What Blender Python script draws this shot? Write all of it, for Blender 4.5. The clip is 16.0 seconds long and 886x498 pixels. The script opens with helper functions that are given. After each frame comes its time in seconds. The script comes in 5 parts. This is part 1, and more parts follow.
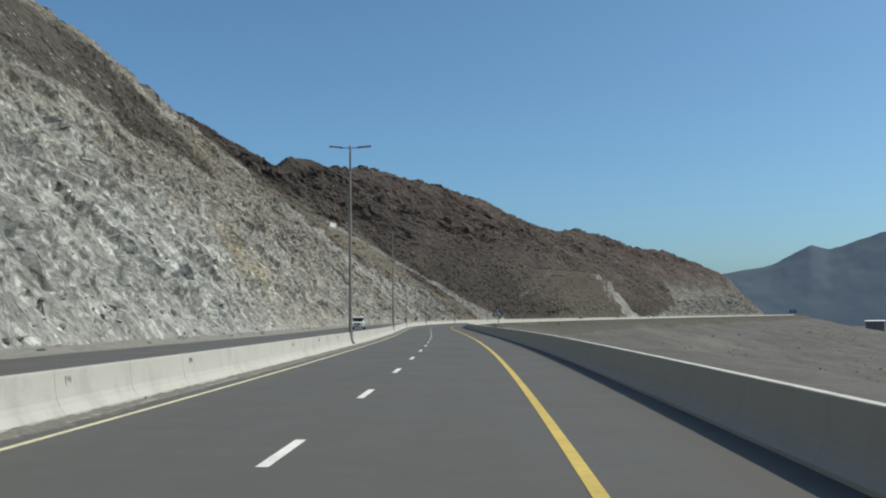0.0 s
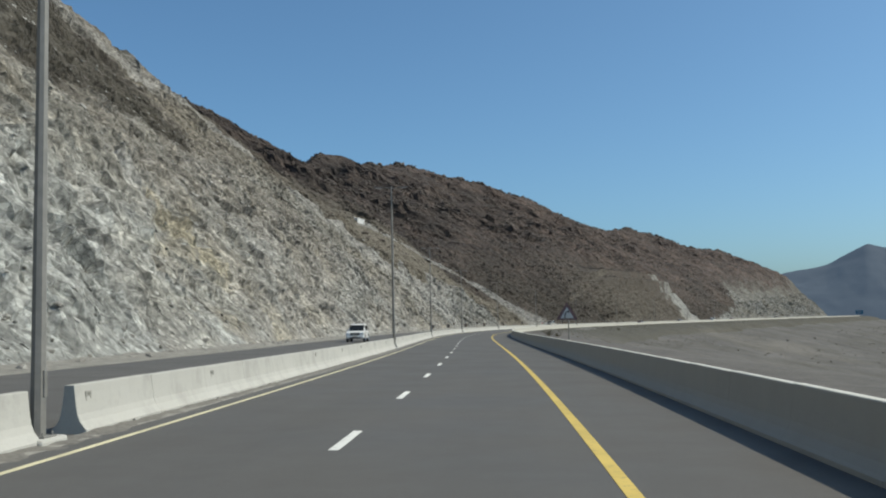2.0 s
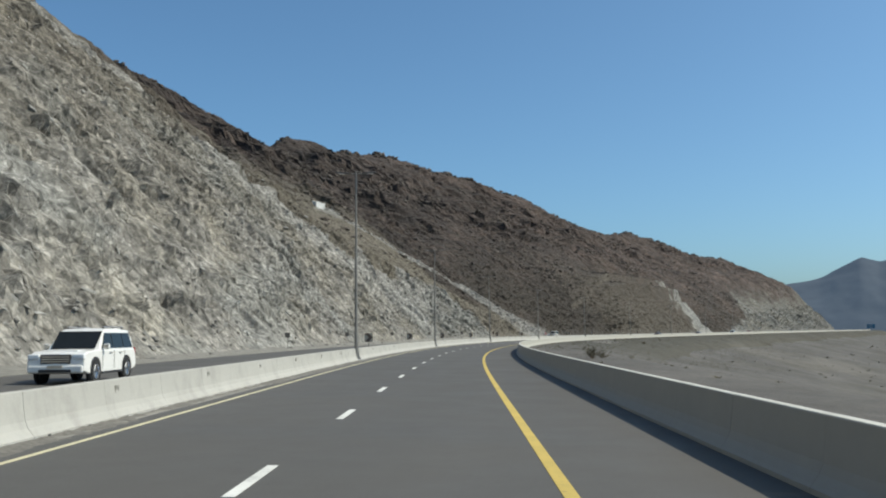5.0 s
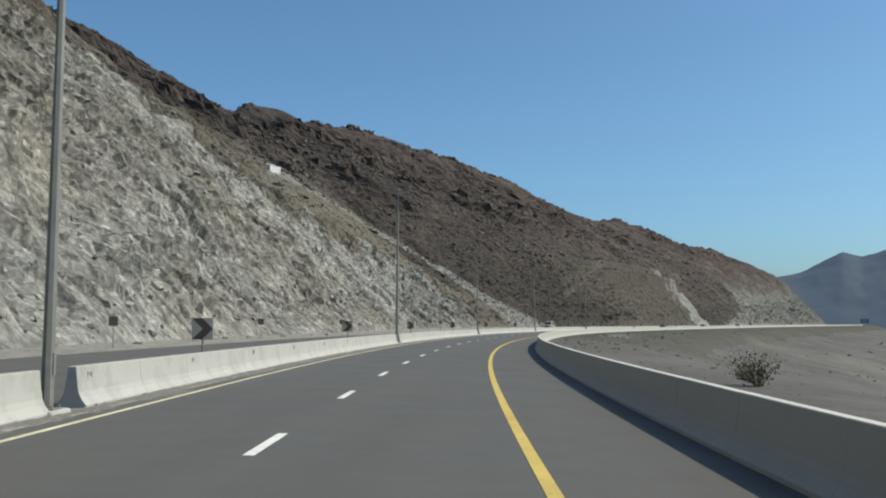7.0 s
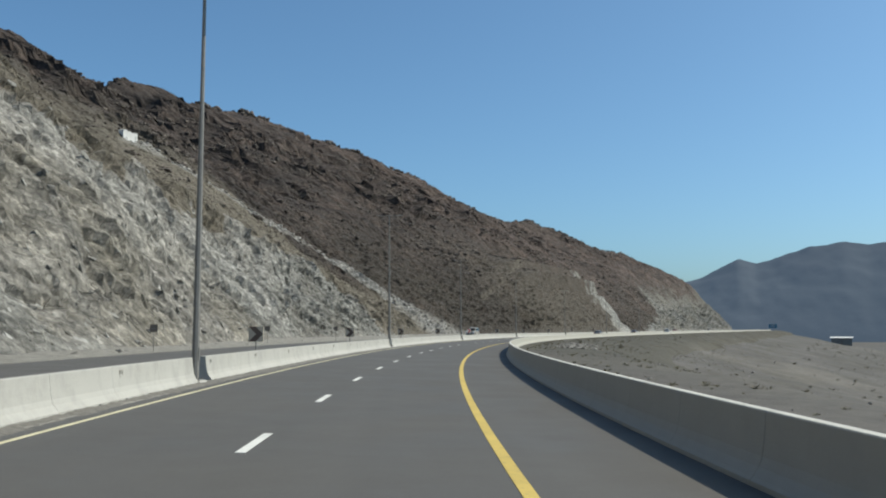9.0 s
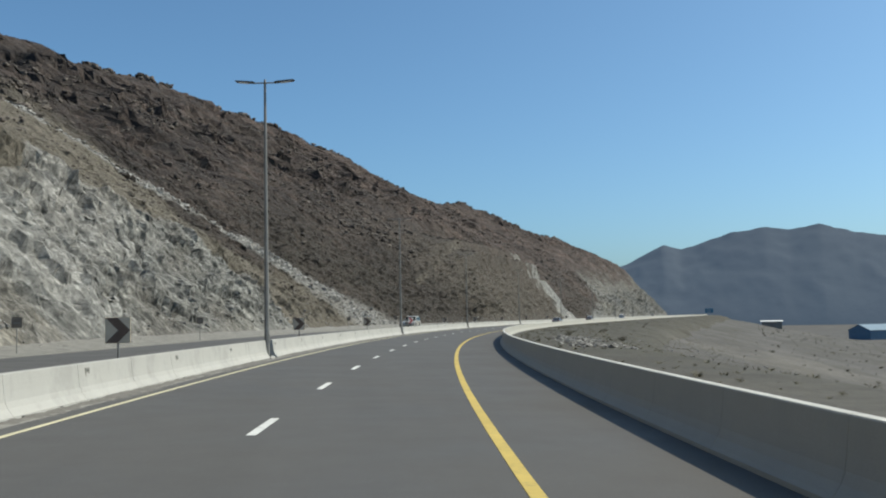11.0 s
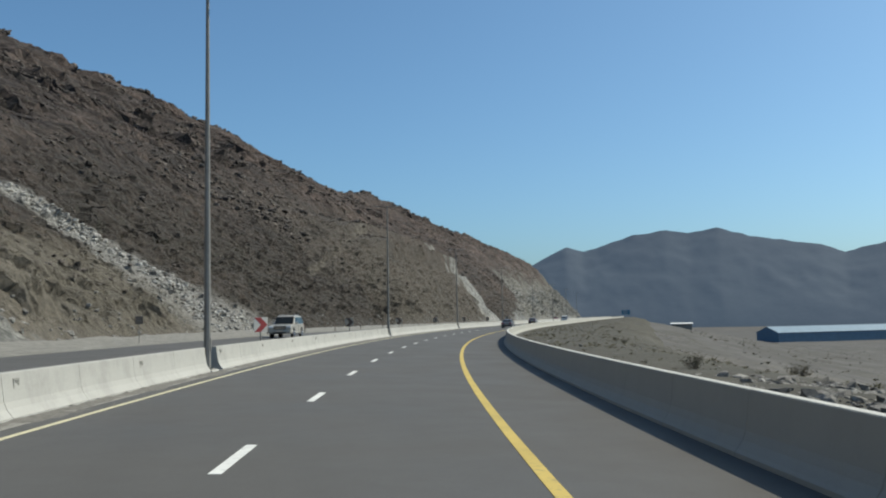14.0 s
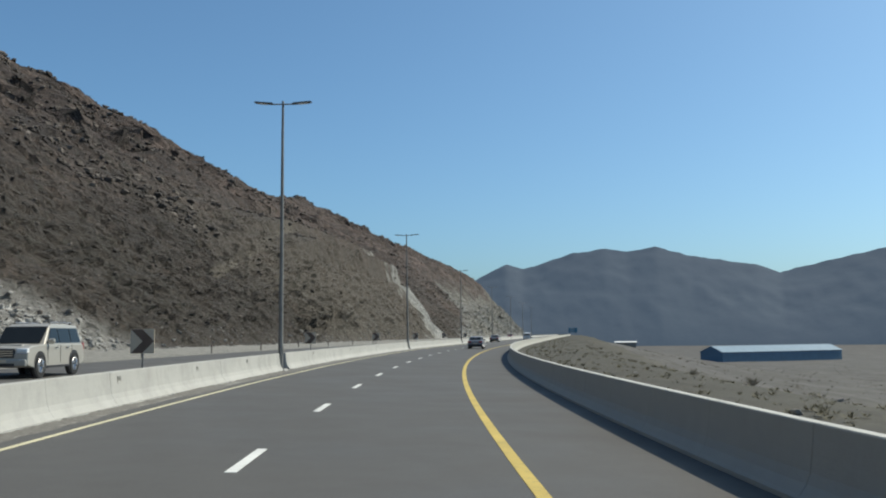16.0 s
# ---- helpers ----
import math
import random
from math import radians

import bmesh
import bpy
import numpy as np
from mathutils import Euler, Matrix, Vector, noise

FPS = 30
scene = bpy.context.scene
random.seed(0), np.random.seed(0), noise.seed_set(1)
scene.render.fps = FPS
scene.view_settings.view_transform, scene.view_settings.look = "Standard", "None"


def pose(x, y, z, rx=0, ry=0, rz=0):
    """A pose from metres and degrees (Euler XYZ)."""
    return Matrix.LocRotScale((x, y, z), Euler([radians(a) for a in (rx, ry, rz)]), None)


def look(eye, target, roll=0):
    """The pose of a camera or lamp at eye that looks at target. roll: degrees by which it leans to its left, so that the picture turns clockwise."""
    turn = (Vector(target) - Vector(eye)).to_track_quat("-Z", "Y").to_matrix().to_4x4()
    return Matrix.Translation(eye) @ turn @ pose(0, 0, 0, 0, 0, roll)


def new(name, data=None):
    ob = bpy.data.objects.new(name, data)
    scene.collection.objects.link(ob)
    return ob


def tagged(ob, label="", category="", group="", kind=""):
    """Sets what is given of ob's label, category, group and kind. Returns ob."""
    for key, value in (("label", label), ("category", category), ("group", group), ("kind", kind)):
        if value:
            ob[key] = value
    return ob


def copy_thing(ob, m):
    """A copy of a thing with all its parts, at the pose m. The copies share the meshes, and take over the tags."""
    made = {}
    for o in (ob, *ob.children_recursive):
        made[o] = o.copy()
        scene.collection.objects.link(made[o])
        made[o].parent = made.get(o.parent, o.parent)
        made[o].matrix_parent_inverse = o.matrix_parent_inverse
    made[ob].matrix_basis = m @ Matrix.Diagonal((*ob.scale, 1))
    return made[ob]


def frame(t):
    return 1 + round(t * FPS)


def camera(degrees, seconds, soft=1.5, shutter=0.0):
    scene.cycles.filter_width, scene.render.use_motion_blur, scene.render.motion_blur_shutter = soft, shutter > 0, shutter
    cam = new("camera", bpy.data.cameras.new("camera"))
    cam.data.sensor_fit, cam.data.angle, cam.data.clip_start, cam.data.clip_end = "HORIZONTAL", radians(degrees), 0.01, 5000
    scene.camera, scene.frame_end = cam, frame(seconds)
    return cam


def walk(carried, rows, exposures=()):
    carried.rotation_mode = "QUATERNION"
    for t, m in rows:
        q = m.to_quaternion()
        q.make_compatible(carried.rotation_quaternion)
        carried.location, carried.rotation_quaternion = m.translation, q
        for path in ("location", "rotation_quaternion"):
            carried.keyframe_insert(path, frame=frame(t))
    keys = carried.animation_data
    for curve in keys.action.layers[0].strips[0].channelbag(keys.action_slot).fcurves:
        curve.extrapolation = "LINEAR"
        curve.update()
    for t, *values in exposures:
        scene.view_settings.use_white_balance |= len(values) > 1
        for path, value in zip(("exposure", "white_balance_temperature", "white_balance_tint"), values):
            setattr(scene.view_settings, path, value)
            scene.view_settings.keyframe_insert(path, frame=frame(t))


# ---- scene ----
cam = camera(50.8, 16.0, soft=2.05)
ROWS = [
    (0.0, 0.717, 0.009, 1.756, 94.196, 0.566, 2.614),
    (0.5, 0.654, 10.843, 1.760, 94.342, 0.330, 2.938),
    (1.0, 0.449, 21.725, 1.757, 93.894, 0.559, 4.331),
    (1.5, 0.154, 32.674, 1.755, 94.140, 0.433, 4.228),
    (2.0, -0.158, 43.707, 1.752, 94.602, 1.267, 5.404),
    (2.5, -0.561, 54.827, 1.722, 94.523, 1.169, 5.023),
    (3.0, -1.076, 66.021, 1.692, 94.245, 0.599, 5.181),
    (3.5, -1.599, 77.325, 1.661, 94.623, 0.627, 4.306),
    (4.0, -2.146, 88.745, 1.644, 95.084, 0.784, 4.592),
    (6.5, -5.176, 144.145, 1.574, 95.232, 0.356, 4.491),
    (7.0, -5.863, 155.191, 1.573, 94.576, -0.069, 3.410),
    (7.5, -6.398, 166.397, 1.570, 95.834, -0.875, 3.649),
    (8.0, -6.979, 177.645, 1.571, 95.101, -0.374, 2.407),
    (8.5, -7.413, 188.887, 1.574, 95.097, -0.122, 0.142),
    (9.0, -7.584, 200.169, 1.576, 94.971, 0.148, -2.446),
    (11.5, -5.271, 256.611, 1.580, 94.236, 1.027, -7.672),
    (12.0, -4.300, 267.893, 1.578, 94.377, 0.871, -8.912),
    (12.5, -3.109, 279.199, 1.574, 94.412, 0.770, -10.462),
    (13.0, -1.639, 290.529, 1.566, 94.188, 0.505, -11.433),
    (13.5, 0.139, 301.866, 1.556, 93.858, 0.516, -12.236),
    (14.0, 2.008, 313.188, 1.553, 94.297, 1.032, -12.906),
    (14.5, 4.077, 324.429, 1.553, 94.380, 1.002, -13.941),
    (15.0, 6.370, 335.524, 1.552, 94.365, 0.845, -14.883),
    (15.5, 8.794, 346.437, 1.545, 94.244, 0.903, -16.008),
    (16.0, 11.466, 357.211, 1.532, 95.273, 0.575, -16.698),
]
EXPOSURES = [(0.0, -0.03), (1.7, -0.02), (2.4, 0.04), (7.0, 0.08), (12.8, 0.09), (13.5, 0.0), (16.0, 0.03)]
walk(cam, [(t, pose(x, y, z, rx, ry, rz)) for t, x, y, z, rx, ry, rz in ROWS], EXPOSURES)

# ---- daylight: sun from the valley side, square to the road ----
SUN_ELEVATION, SUN_AZIMUTH = 48.0, 86.0  # degrees; azimuth clockwise from the way ahead
world = bpy.data.worlds.new("sky")
scene.world = world
world.use_nodes = True
wn, wl = world.node_tree.nodes, world.node_tree.links
sky = wn.new("ShaderNodeTexSky")
sky.sky_type, sky.sun_disc = "NISHITA", False
sky.sun_elevation, sky.sun_rotation = radians(SUN_ELEVATION), radians(SUN_AZIMUTH)
sky.air_density, sky.dust_density, sky.ozone_density, sky.altitude = 0.8, 2.15, 5.65, 150
tint = wn.new("ShaderNodeMix")
tint.data_type, tint.blend_type = "RGBA", "MULTIPLY"
tint.inputs[0].default_value, tint.inputs[7].default_value = 1.0, (0.86, 1.10, 1.06, 1)
wl.new(sky.outputs[0], tint.inputs[6])
wl.new(tint.outputs[2], wn["Background"].inputs[0])
wn["Background"].inputs[1].default_value = 0.130
sun = new("sun", bpy.data.lights.new("sun", "SUN"))
sun.data.energy, sun.data.angle, sun.data.color = 4.3, radians(0.53), (1.0, 0.92, 0.75)
az, el = radians(SUN_AZIMUTH), radians(SUN_ELEVATION)
sun.matrix_world = look((math.sin(az) * math.cos(el) * 50, math.cos(az) * math.cos(el) * 50, math.sin(el) * 50), (0, 0, 0))

# ---- materials ----
class Nodes:
    """Small helper to lay out a node material."""

    def __init__(self, name, rough=0.8, metal=0.0):
        self.m = bpy.data.materials.new(name)
        self.m.use_nodes = True
        self.t = self.m.node_tree
        self.b = self.t.nodes["Principled BSDF"]
        self.b.inputs["Roughness"].default_value = rough
        self.b.inputs["Metallic"].default_value = metal
        self.geo = self.t.nodes.new("ShaderNodeNewGeometry")
        self.pos = self.geo.outputs["Position"]

    def put(self, socket, value):
        if hasattr(value, "is_linked"):
            self.t.links.new(value, socket)
        elif isinstance(value, tuple) and len(value) == 3 and socket.type == "RGBA":
            socket.default_value = (*value, 1)
        else:
            socket.default_value = value

    def mapped(self, scale, turn=(0, 0, 0), coord=None):
        n = self.t.nodes.new("ShaderNodeMapping")
        self.put(n.inputs["Vector"], coord or self.pos)
        n.inputs["Scale"].default_value = scale
        n.inputs["Rotation"].default_value = [radians(a) for a in turn]
        return n.outputs[0]

    def along(self, way, stretch):
        """Coordinates stretched along one direction of the world."""
        n = self.t.nodes.new("ShaderNodeMapping")
        n.vector_type = "TEXTURE"
        self.t.links.new(self.pos, n.inputs["Vector"])
        n.inputs["Scale"].default_value = (1.0, stretch, 1.0)
        n.inputs["Rotation"].default_value = Vector(way).to_track_quat("Y", "Z").to_euler()
        return n.outputs[0]

    def noise(self, scale, detail=6, rough=0.6, coord=None, distort=0.0):
        n = self.t.nodes.new("ShaderNodeTexNoise")
        self.put(n.inputs["Vector"], coord or self.pos)
        n.inputs["Scale"].default_value, n.inputs["Detail"].default_value = scale, detail
        n.inputs["Roughness"].default_value, n.inputs["Distortion"].default_value = rough, distort
        return n.outputs["Fac"]

    def cells(self, scale, coord=None, feature="F1", out="Color"):
        n = self.t.nodes.new("ShaderNodeTexVoronoi")
        n.feature = feature
        self.put(n.inputs["Vector"], coord or self.pos)
        n.inputs["Scale"].default_value = scale
        return n.outputs[out]

    def ramp(self, fac, *stops):
        n = self.t.nodes.new("ShaderNodeValToRGB")
        self.put(n.inputs[0], fac)
        e = n.color_ramp.elements
        while len(e) < len(stops):
            e.new(0.5)
        for k, (p, c) in enumerate(stops):
            e[k].position = p
            e[k].color = (*c, 1) if isinstance(c, tuple) else (c, c, c, 1)
        return n.outputs[0]

    def mix(self, fac, a, b, kind="MIX"):
        n = self.t.nodes.new("ShaderNodeMix")
        n.data_type, n.blend_type = "RGBA", kind
        self.put(n.inputs[0], fac)
        self.put(n.inputs[6], a)
        self.put(n.inputs[7], b)
        return n.outputs[2]

    def calc(self, op, a, b=0.0):
        n = self.t.nodes.new("ShaderNodeMath")
        n.operation = op
        self.put(n.inputs[0], a)
        self.put(n.inputs[1], b)
        return n.outputs[0]

    def attr(self, name):
        n = self.t.nodes.new("ShaderNodeAttribute")
        n.attribute_name = name
        return n.outputs["Fac"]

    def own(self):
        return self.t.nodes.new("ShaderNodeObjectInfo").outputs["Random"]

    def island(self):
        return self.geo.outputs["Random Per Island"]

    def axis(self, k, coord=None):
        n = self.t.nodes.new("ShaderNodeSeparateXYZ")
        self.put(n.inputs[0], coord or self.pos)
        return n.outputs[k]

    def bump(self, height, strength=0.4, dist=0.05):
        n = self.t.nodes.new("ShaderNodeBump")
        n.inputs["Strength"].default_value, n.inputs["Distance"].default_value = strength, dist
        self.put(n.inputs["Height"], height)
        self.t.links.new(n.outputs[0], self.b.inputs["Normal"])

    def done(self, colour, rough=None):
        self.put(self.b.inputs["Base Color"], colour)
        if rough is not None:
            self.put(self.b.inputs["Roughness"], rough)
        return self.m


def plain(name, colour, rough=0.6, metal=0.0, vary=0.12, scale=3.0):
    n = Nodes(name, rough, metal)
    f = n.noise(scale, 5, 0.65)
    lo, hi = tuple(c * (1 - vary) for c in colour), tuple(min(1, c * (1 + vary)) for c in colour)
    return n.done(n.ramp(f, (0.3, lo), (0.7, hi)))


def asphalt():
    n = Nodes("asphalt", 0.82)
    tone = n.mix(n.noise(0.05, 4, 0.6), (0.077, 0.0745, 0.069), (0.091, 0.0875, 0.081))
    streak = n.ramp(n.noise(1.0, 4, 0.6, n.mapped((0.9, 0.03, 1), (0, 0, 6))), (0.35, 0.96), (0.65, 1.03))
    grain = n.ramp(n.noise(38, 3, 0.8), (0.3, 0.8), (0.72, 1.2))
    patch = n.ramp(n.noise(0.6, 5, 0.7), (0.42, 1.0), (0.75, 0.94))
    c = n.mix(1.0, n.mix(1.0, n.mix(1.0, tone, streak, "MULTIPLY"), grain, "MULTIPLY"), patch, "MULTIPLY")
    n.bump(n.noise(60, 3, 0.8), 0.25, 0.01)
    return n.done(c, n.ramp(n.noise(0.3, 4), (0.3, 0.7), (0.7, 0.9)))


def concrete(name, light=1.0, shade_flanks=False):
    n = Nodes(name, 0.85)
    base = n.mix(n.noise(0.7, 6, 0.65), tuple(light * c for c in (0.45, 0.442, 0.405)), tuple(light * c for c in (0.54, 0.532, 0.495)))
    own = n.ramp(n.own(), (0.0, 0.975), (1.0, 1.01))
    stain = n.ramp(n.noise(1.0, 6, 0.7, n.mapped((1.1, 1.1, 0.8))), (0.36, 0.84), (0.52, 1.0))
    pits = n.ramp(n.noise(22, 4, 0.75), (0.3, 0.92), (0.5, 1.0))
    c = n.mix(1.0, n.mix(1.0, n.mix(1.0, base, own, "MULTIPLY"), stain, "MULTIPLY"), pits, "MULTIPLY")
    n.bump(n.noise(14, 6, 0.7), 0.35, 0.02)
    if shade_flanks:
        # flanks coloured darker for shade, the level top left pale for sun
        shaded_flank = n.mix(n.noise(1.3, 6, 0.7), (0.32, 0.31, 0.27), (0.40, 0.39, 0.345))
        c = n.mix(n.ramp(n.axis(2, n.geo.outputs["Normal"]), (0.80, 0.0), (0.93, 1.0)), shaded_flank, c)
    return n.done(c)


def road_paint(name, colour):
    n = Nodes(name, 0.7)
    worn = n.ramp(n.noise(7, 6, 0.75), (0.30, 0.0), (0.46, 1.0))
    c = n.mix(worn, tuple(0.45 * v + 0.05 for v in colour), colour)
    dirt = n.ramp(n.noise(0.8, 4, 0.6), (0.3, 0.8), (0.7, 1.05))
    return n.done(n.mix(1.0, c, dirt, "MULTIPLY"))


def rock():
    """Blasted grey rock below, brown stony hillside above, mixed by the hillside's own attributes."""
    n = Nodes("rock", 0.93)
    slant = n.along((0.45, 0.70, -0.54), 1.8)
    shard = n.along((0.45, 0.70, -0.54), 1.2)
    grey = n.ramp(n.noise(0.30, 10, 0.66, slant, 0.4), (0.30, (0.125, 0.121, 0.109)), (0.44, (0.195, 0.191, 0.175)), (0.56, (0.26, 0.256, 0.237)), (0.72, (0.37, 0.365, 0.342)))
    ochre = n.ramp(n.noise(0.35, 9, 0.66, slant, 0.5), (0.3, (0.165, 0.152, 0.112)), (0.5, (0.27, 0.25, 0.192)), (0.7, (0.40, 0.375, 0.298)))
    blue = n.ramp(n.noise(0.35, 9, 0.68, slant, 0.5), (0.3, (0.165, 0.174, 0.167)), (0.5, (0.265, 0.277, 0.268)), (0.7, (0.39, 0.403, 0.392)))
    c = n.mix(n.calc("MAXIMUM", n.attr("tawny"), n.ramp(n.noise(0.045, 6, 0.6), (0.50, 0.0), (0.62, 0.3))), grey, ochre)
    c = n.mix(n.attr("cool"), c, blue)
    weathered = n.ramp(n.noise(0.05, 7, 0.65, n.along((0.45, 0.70, -0.54), 3.0)), (0.50, 0.0), (0.64, 0.4))
    c = n.mix(weathered, c, n.mix(1.0, c, (0.64, 0.61, 0.56), "MULTIPLY"))
    # open joints along the bedding, broken off here and there
    some = n.noise(0.22, 5, 0.6)
    crack = n.ramp(n.cells(0.34, n.along((0.45, 0.70, -0.54), 3.6), "DISTANCE_TO_EDGE", "Distance"), (0.0, 0.42), (0.045, 1.0))
    c = n.mix(n.ramp(some, (0.44, 0.0), (0.56, 1.0)), c, n.mix(1.0, c, crack, "MULTIPLY"))
    crack2 = n.ramp(n.cells(1.3, shard, "DISTANCE_TO_EDGE", "Distance"), (0.0, 0.55), (0.07, 1.0))
    c = n.mix(n.ramp(some, (0.40, 1.0), (0.60, 0.15)), c, n.mix(1.0, c, crack2, "MULTIPLY"))
    chip = n.ramp(n.cells(0.8, shard), (0.2, 0.83), (0.8, 1.2))
    chip2 = n.ramp(n.cells(2.2, shard), (0.2, 0.76), (0.65, 1.03), (0.92, 1.5))
    fine = n.ramp(n.noise(2.0, 4, 0.7, shard), (0.34, 0.68), (0.5, 1.0), (0.66, 1.32))
    c = n.mix(1.0, n.mix(1.0, n.mix(1.0, c, chip, "MULTIPLY"), chip2, "MULTIPLY"), fine, "MULTIPLY")
    c = n.mix(1.0, c, n.ramp(n.noise(0.16, 6, 0.62, n.along((0.45, 0.70, -0.54), 1.6)), (0.36, 0.86), (0.64, 1.14)), "MULTIPLY")
    # the rock grows darker and greener along the cutting
    run = n.calc("ADD", n.axis(1), n.calc("MULTIPLY", n.noise(0.02, 4, 0.6), 120.0))
    c = n.mix(1.0, c, n.ramp(n.calc("DIVIDE", run, 600.0), (0.22, (1.16, 1.14, 1.115)), (0.42, (1.03, 1.0, 0.975)), (0.54, (0.85, 0.825, 0.80)), (0.69, (0.71, 0.69, 0.66)), (1.0, (0.68, 0.68, 0.67))), "MULTIPLY")
    high = n.calc("ADD", n.axis(2), n.calc("MULTIPLY", n.noise(0.04, 5, 0.6), 40.0))
    c = n.mix(1.0, c, n.ramp(n.calc("DIVIDE", high, 100.0), (0.30, (1, 1, 1)), (0.56, (0.66, 0.625, 0.57))), "MULTIPLY")
    pale = n.ramp(n.noise(0.6, 8, 0.7, slant, 0.3), (0.3, (0.19, 0.186, 0.172)), (0.5, (0.31, 0.304, 0.284)), (0.7, (0.48, 0.47, 0.44)))
    c = n.mix(n.attr("rim"), c, n.mix(1.0, n.mix(1.0, pale, chip2, "MULTIPLY"), fine, "MULTIPLY"))
    # natural slope: dark brown desert stone with paler debris and olive scrub low down
    brown = n.ramp(n.noise(0.07, 9, 0.66), (0.30, (0.020, 0.0150, 0.0130)), (0.50, (0.038, 0.0285, 0.0240)), (0.70, (0.068, 0.0515, 0.0425)))
    stones = n.ramp(n.noise(1.3, 6, 0.8), (0.36, 0.66), (0.56, 1.0), (0.74, 1.55))
    brown = n.mix(1.0, brown, stones, "MULTIPLY")
    brown = n.mix(1.0, brown, n.ramp(n.noise(0.22, 6, 0.7, n.along((0.80, -0.1, -0.59), 3.0)), (0.34, 0.66), (0.66, 1.32)), "MULTIPLY")
    brown = n.mix(1.0, brown, n.ramp(n.cells(0.55), (0.1, 0.72), (0.9, 1.28)), "MULTIPLY")
    brown = n.mix(1.0, brown, n.ramp(n.cells(1.7), (0.1, 0.62), (0.6, 1.0), (0.95, 1.75)), "MULTIPLY")
    brown = n.mix(1.0, brown, n.ramp(n.noise(0.028, 5, 0.62, n.mapped((1, 1, 1), (20, 0, 35))), (0.36, (0.64, 0.62, 0.60)), (0.64, (1.34, 1.32, 1.30))), "MULTIPLY")
    # brown pales farther along the road, distance haze put into the colour
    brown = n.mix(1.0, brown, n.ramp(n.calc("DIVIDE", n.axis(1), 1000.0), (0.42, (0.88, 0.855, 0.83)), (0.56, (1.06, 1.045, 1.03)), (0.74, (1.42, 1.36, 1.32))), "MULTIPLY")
    low = n.ramp(n.calc("DIVIDE", n.calc("ADD", n.axis(2), n.calc("MULTIPLY", n.noise(0.03, 4, 0.6), 40.0)), 100.0), (0.22, 0.6), (0.62, 0.0))
    brown = n.mix(low, brown, n.mix(1.0, (0.041, 0.035, 0.024), stones, "MULTIPLY"))
    scrub = n.ramp(n.noise(0.42, 4, 0.75), (0.56, 0.0), (0.66, 0.5))
    brown = n.mix(scrub, brown, (0.036, 0.036, 0.024))
    olive = n.ramp(n.noise(0.35, 8, 0.7, slant), (0.3, (0.040, 0.035, 0.026)), (0.5, (0.066, 0.059, 0.045)), (0.7, (0.118, 0.107, 0.085)))
    brown = n.mix(n.attr("olive"), brown, n.mix(1.0, olive, stones, "MULTIPLY"))
    scree = n.ramp(n.noise(0.5, 7, 0.7), (0.3, (0.098, 0.086, 0.066)), (0.7, (0.195, 0.172, 0.136)))
    scree = n.mix(n.ramp(n.noise(0.07, 6, 0.65), (0.42, 0.0), (0.58, 0.75)), scree, n.ramp(n.noise(0.9, 6, 0.7), (0.3, (0.074, 0.064, 0.046)), (0.7, (0.14, 0.123, 0.092))))
    brown = n.mix(n.attr("earth"), brown, n.mix(1.0, scree, stones, "MULTIPLY"))
    spill = n.ramp(n.noise(0.8, 8, 0.75), (0.3, (0.12, 0.115, 0.103)), (0.5, (0.21, 0.203, 0.185)), (0.7, (0.34, 0.33, 0.305)))
    brown = n.mix(n.attr("spill"), brown, spill)
    edge = n.calc("ADD", n.attr("natural"), n.calc("MULTIPLY", n.calc("SUBTRACT", n.noise(0.09, 7, 0.7), 0.5), 1.5))
    c = n.mix(n.ramp(edge, (0.40, 0.0), (0.60, 1.0)), c, brown)
    h = n.calc("ADD", n.noise(1.2, 9, 0.74, shard), n.calc("MULTIPLY", n.cells(1.3, shard, "F1", "Distance"), 0.6))
    rubbly = n.calc("ADD", n.noise(1.7, 9, 0.78), n.calc("MULTIPLY", n.cells(1.9, None, "F1", "Distance"), 0.5))
    n.bump(n.mix(n.ramp(edge, (0.40, 0.0), (0.60, 1.0)), h, rubbly), 0.85, 0.42)
    return n.done(c)


def soil(name, olive):
    """Dry valley soil; the scrub's olive tinge comes in where the valley opens out, farther along the road."""
    n = Nodes(name, 0.95)
    c = n.ramp(n.noise(0.03, 7, 0.65), (0.30, (0.072, 0.066, 0.060)), (0.5, (0.095, 0.088, 0.080)), (0.7, (0.128, 0.119, 0.108)))
    green = n.ramp(n.noise(0.05, 5, 0.6, n.mapped((1, 1, 1), (0, 0, 50))), (0.44 - olive, 0.1), (0.62 - olive, 0.65 + olive))
    run = n.ramp(n.calc("DIVIDE", n.calc("ADD", n.axis(1), n.calc("MULTIPLY", n.noise(0.03, 4, 0.6), 60.0)), 500.0), (0.50, 0.12), (0.66, 1.0))
    c = n.mix(n.calc("MULTIPLY", green, run), c, (0.056, 0.051, 0.036))
    sand = n.ramp(n.noise(0.012, 6, 0.6, n.mapped((1, 0.4, 1), (0, 0, -25))), (0.60, 0.0), (0.68, 0.4))
    c = n.mix(n.calc("MULTIPLY", sand, run), c, (0.17, 0.155, 0.13))
    c = n.mix(1.0, c, n.ramp(n.noise(0.16, 6, 0.7), (0.36, 0.84), (0.62, 1.12)), "MULTIPLY")
    speck = n.ramp(n.noise(1.3, 8, 0.8), (0.34, 0.74), (0.5, 1.0), (0.68, 1.28))
    n.bump(n.noise(1.2, 8, 0.75), 0.5, 0.12)
    return n.done(n.mix(1.0, c, speck, "MULTIPLY"))


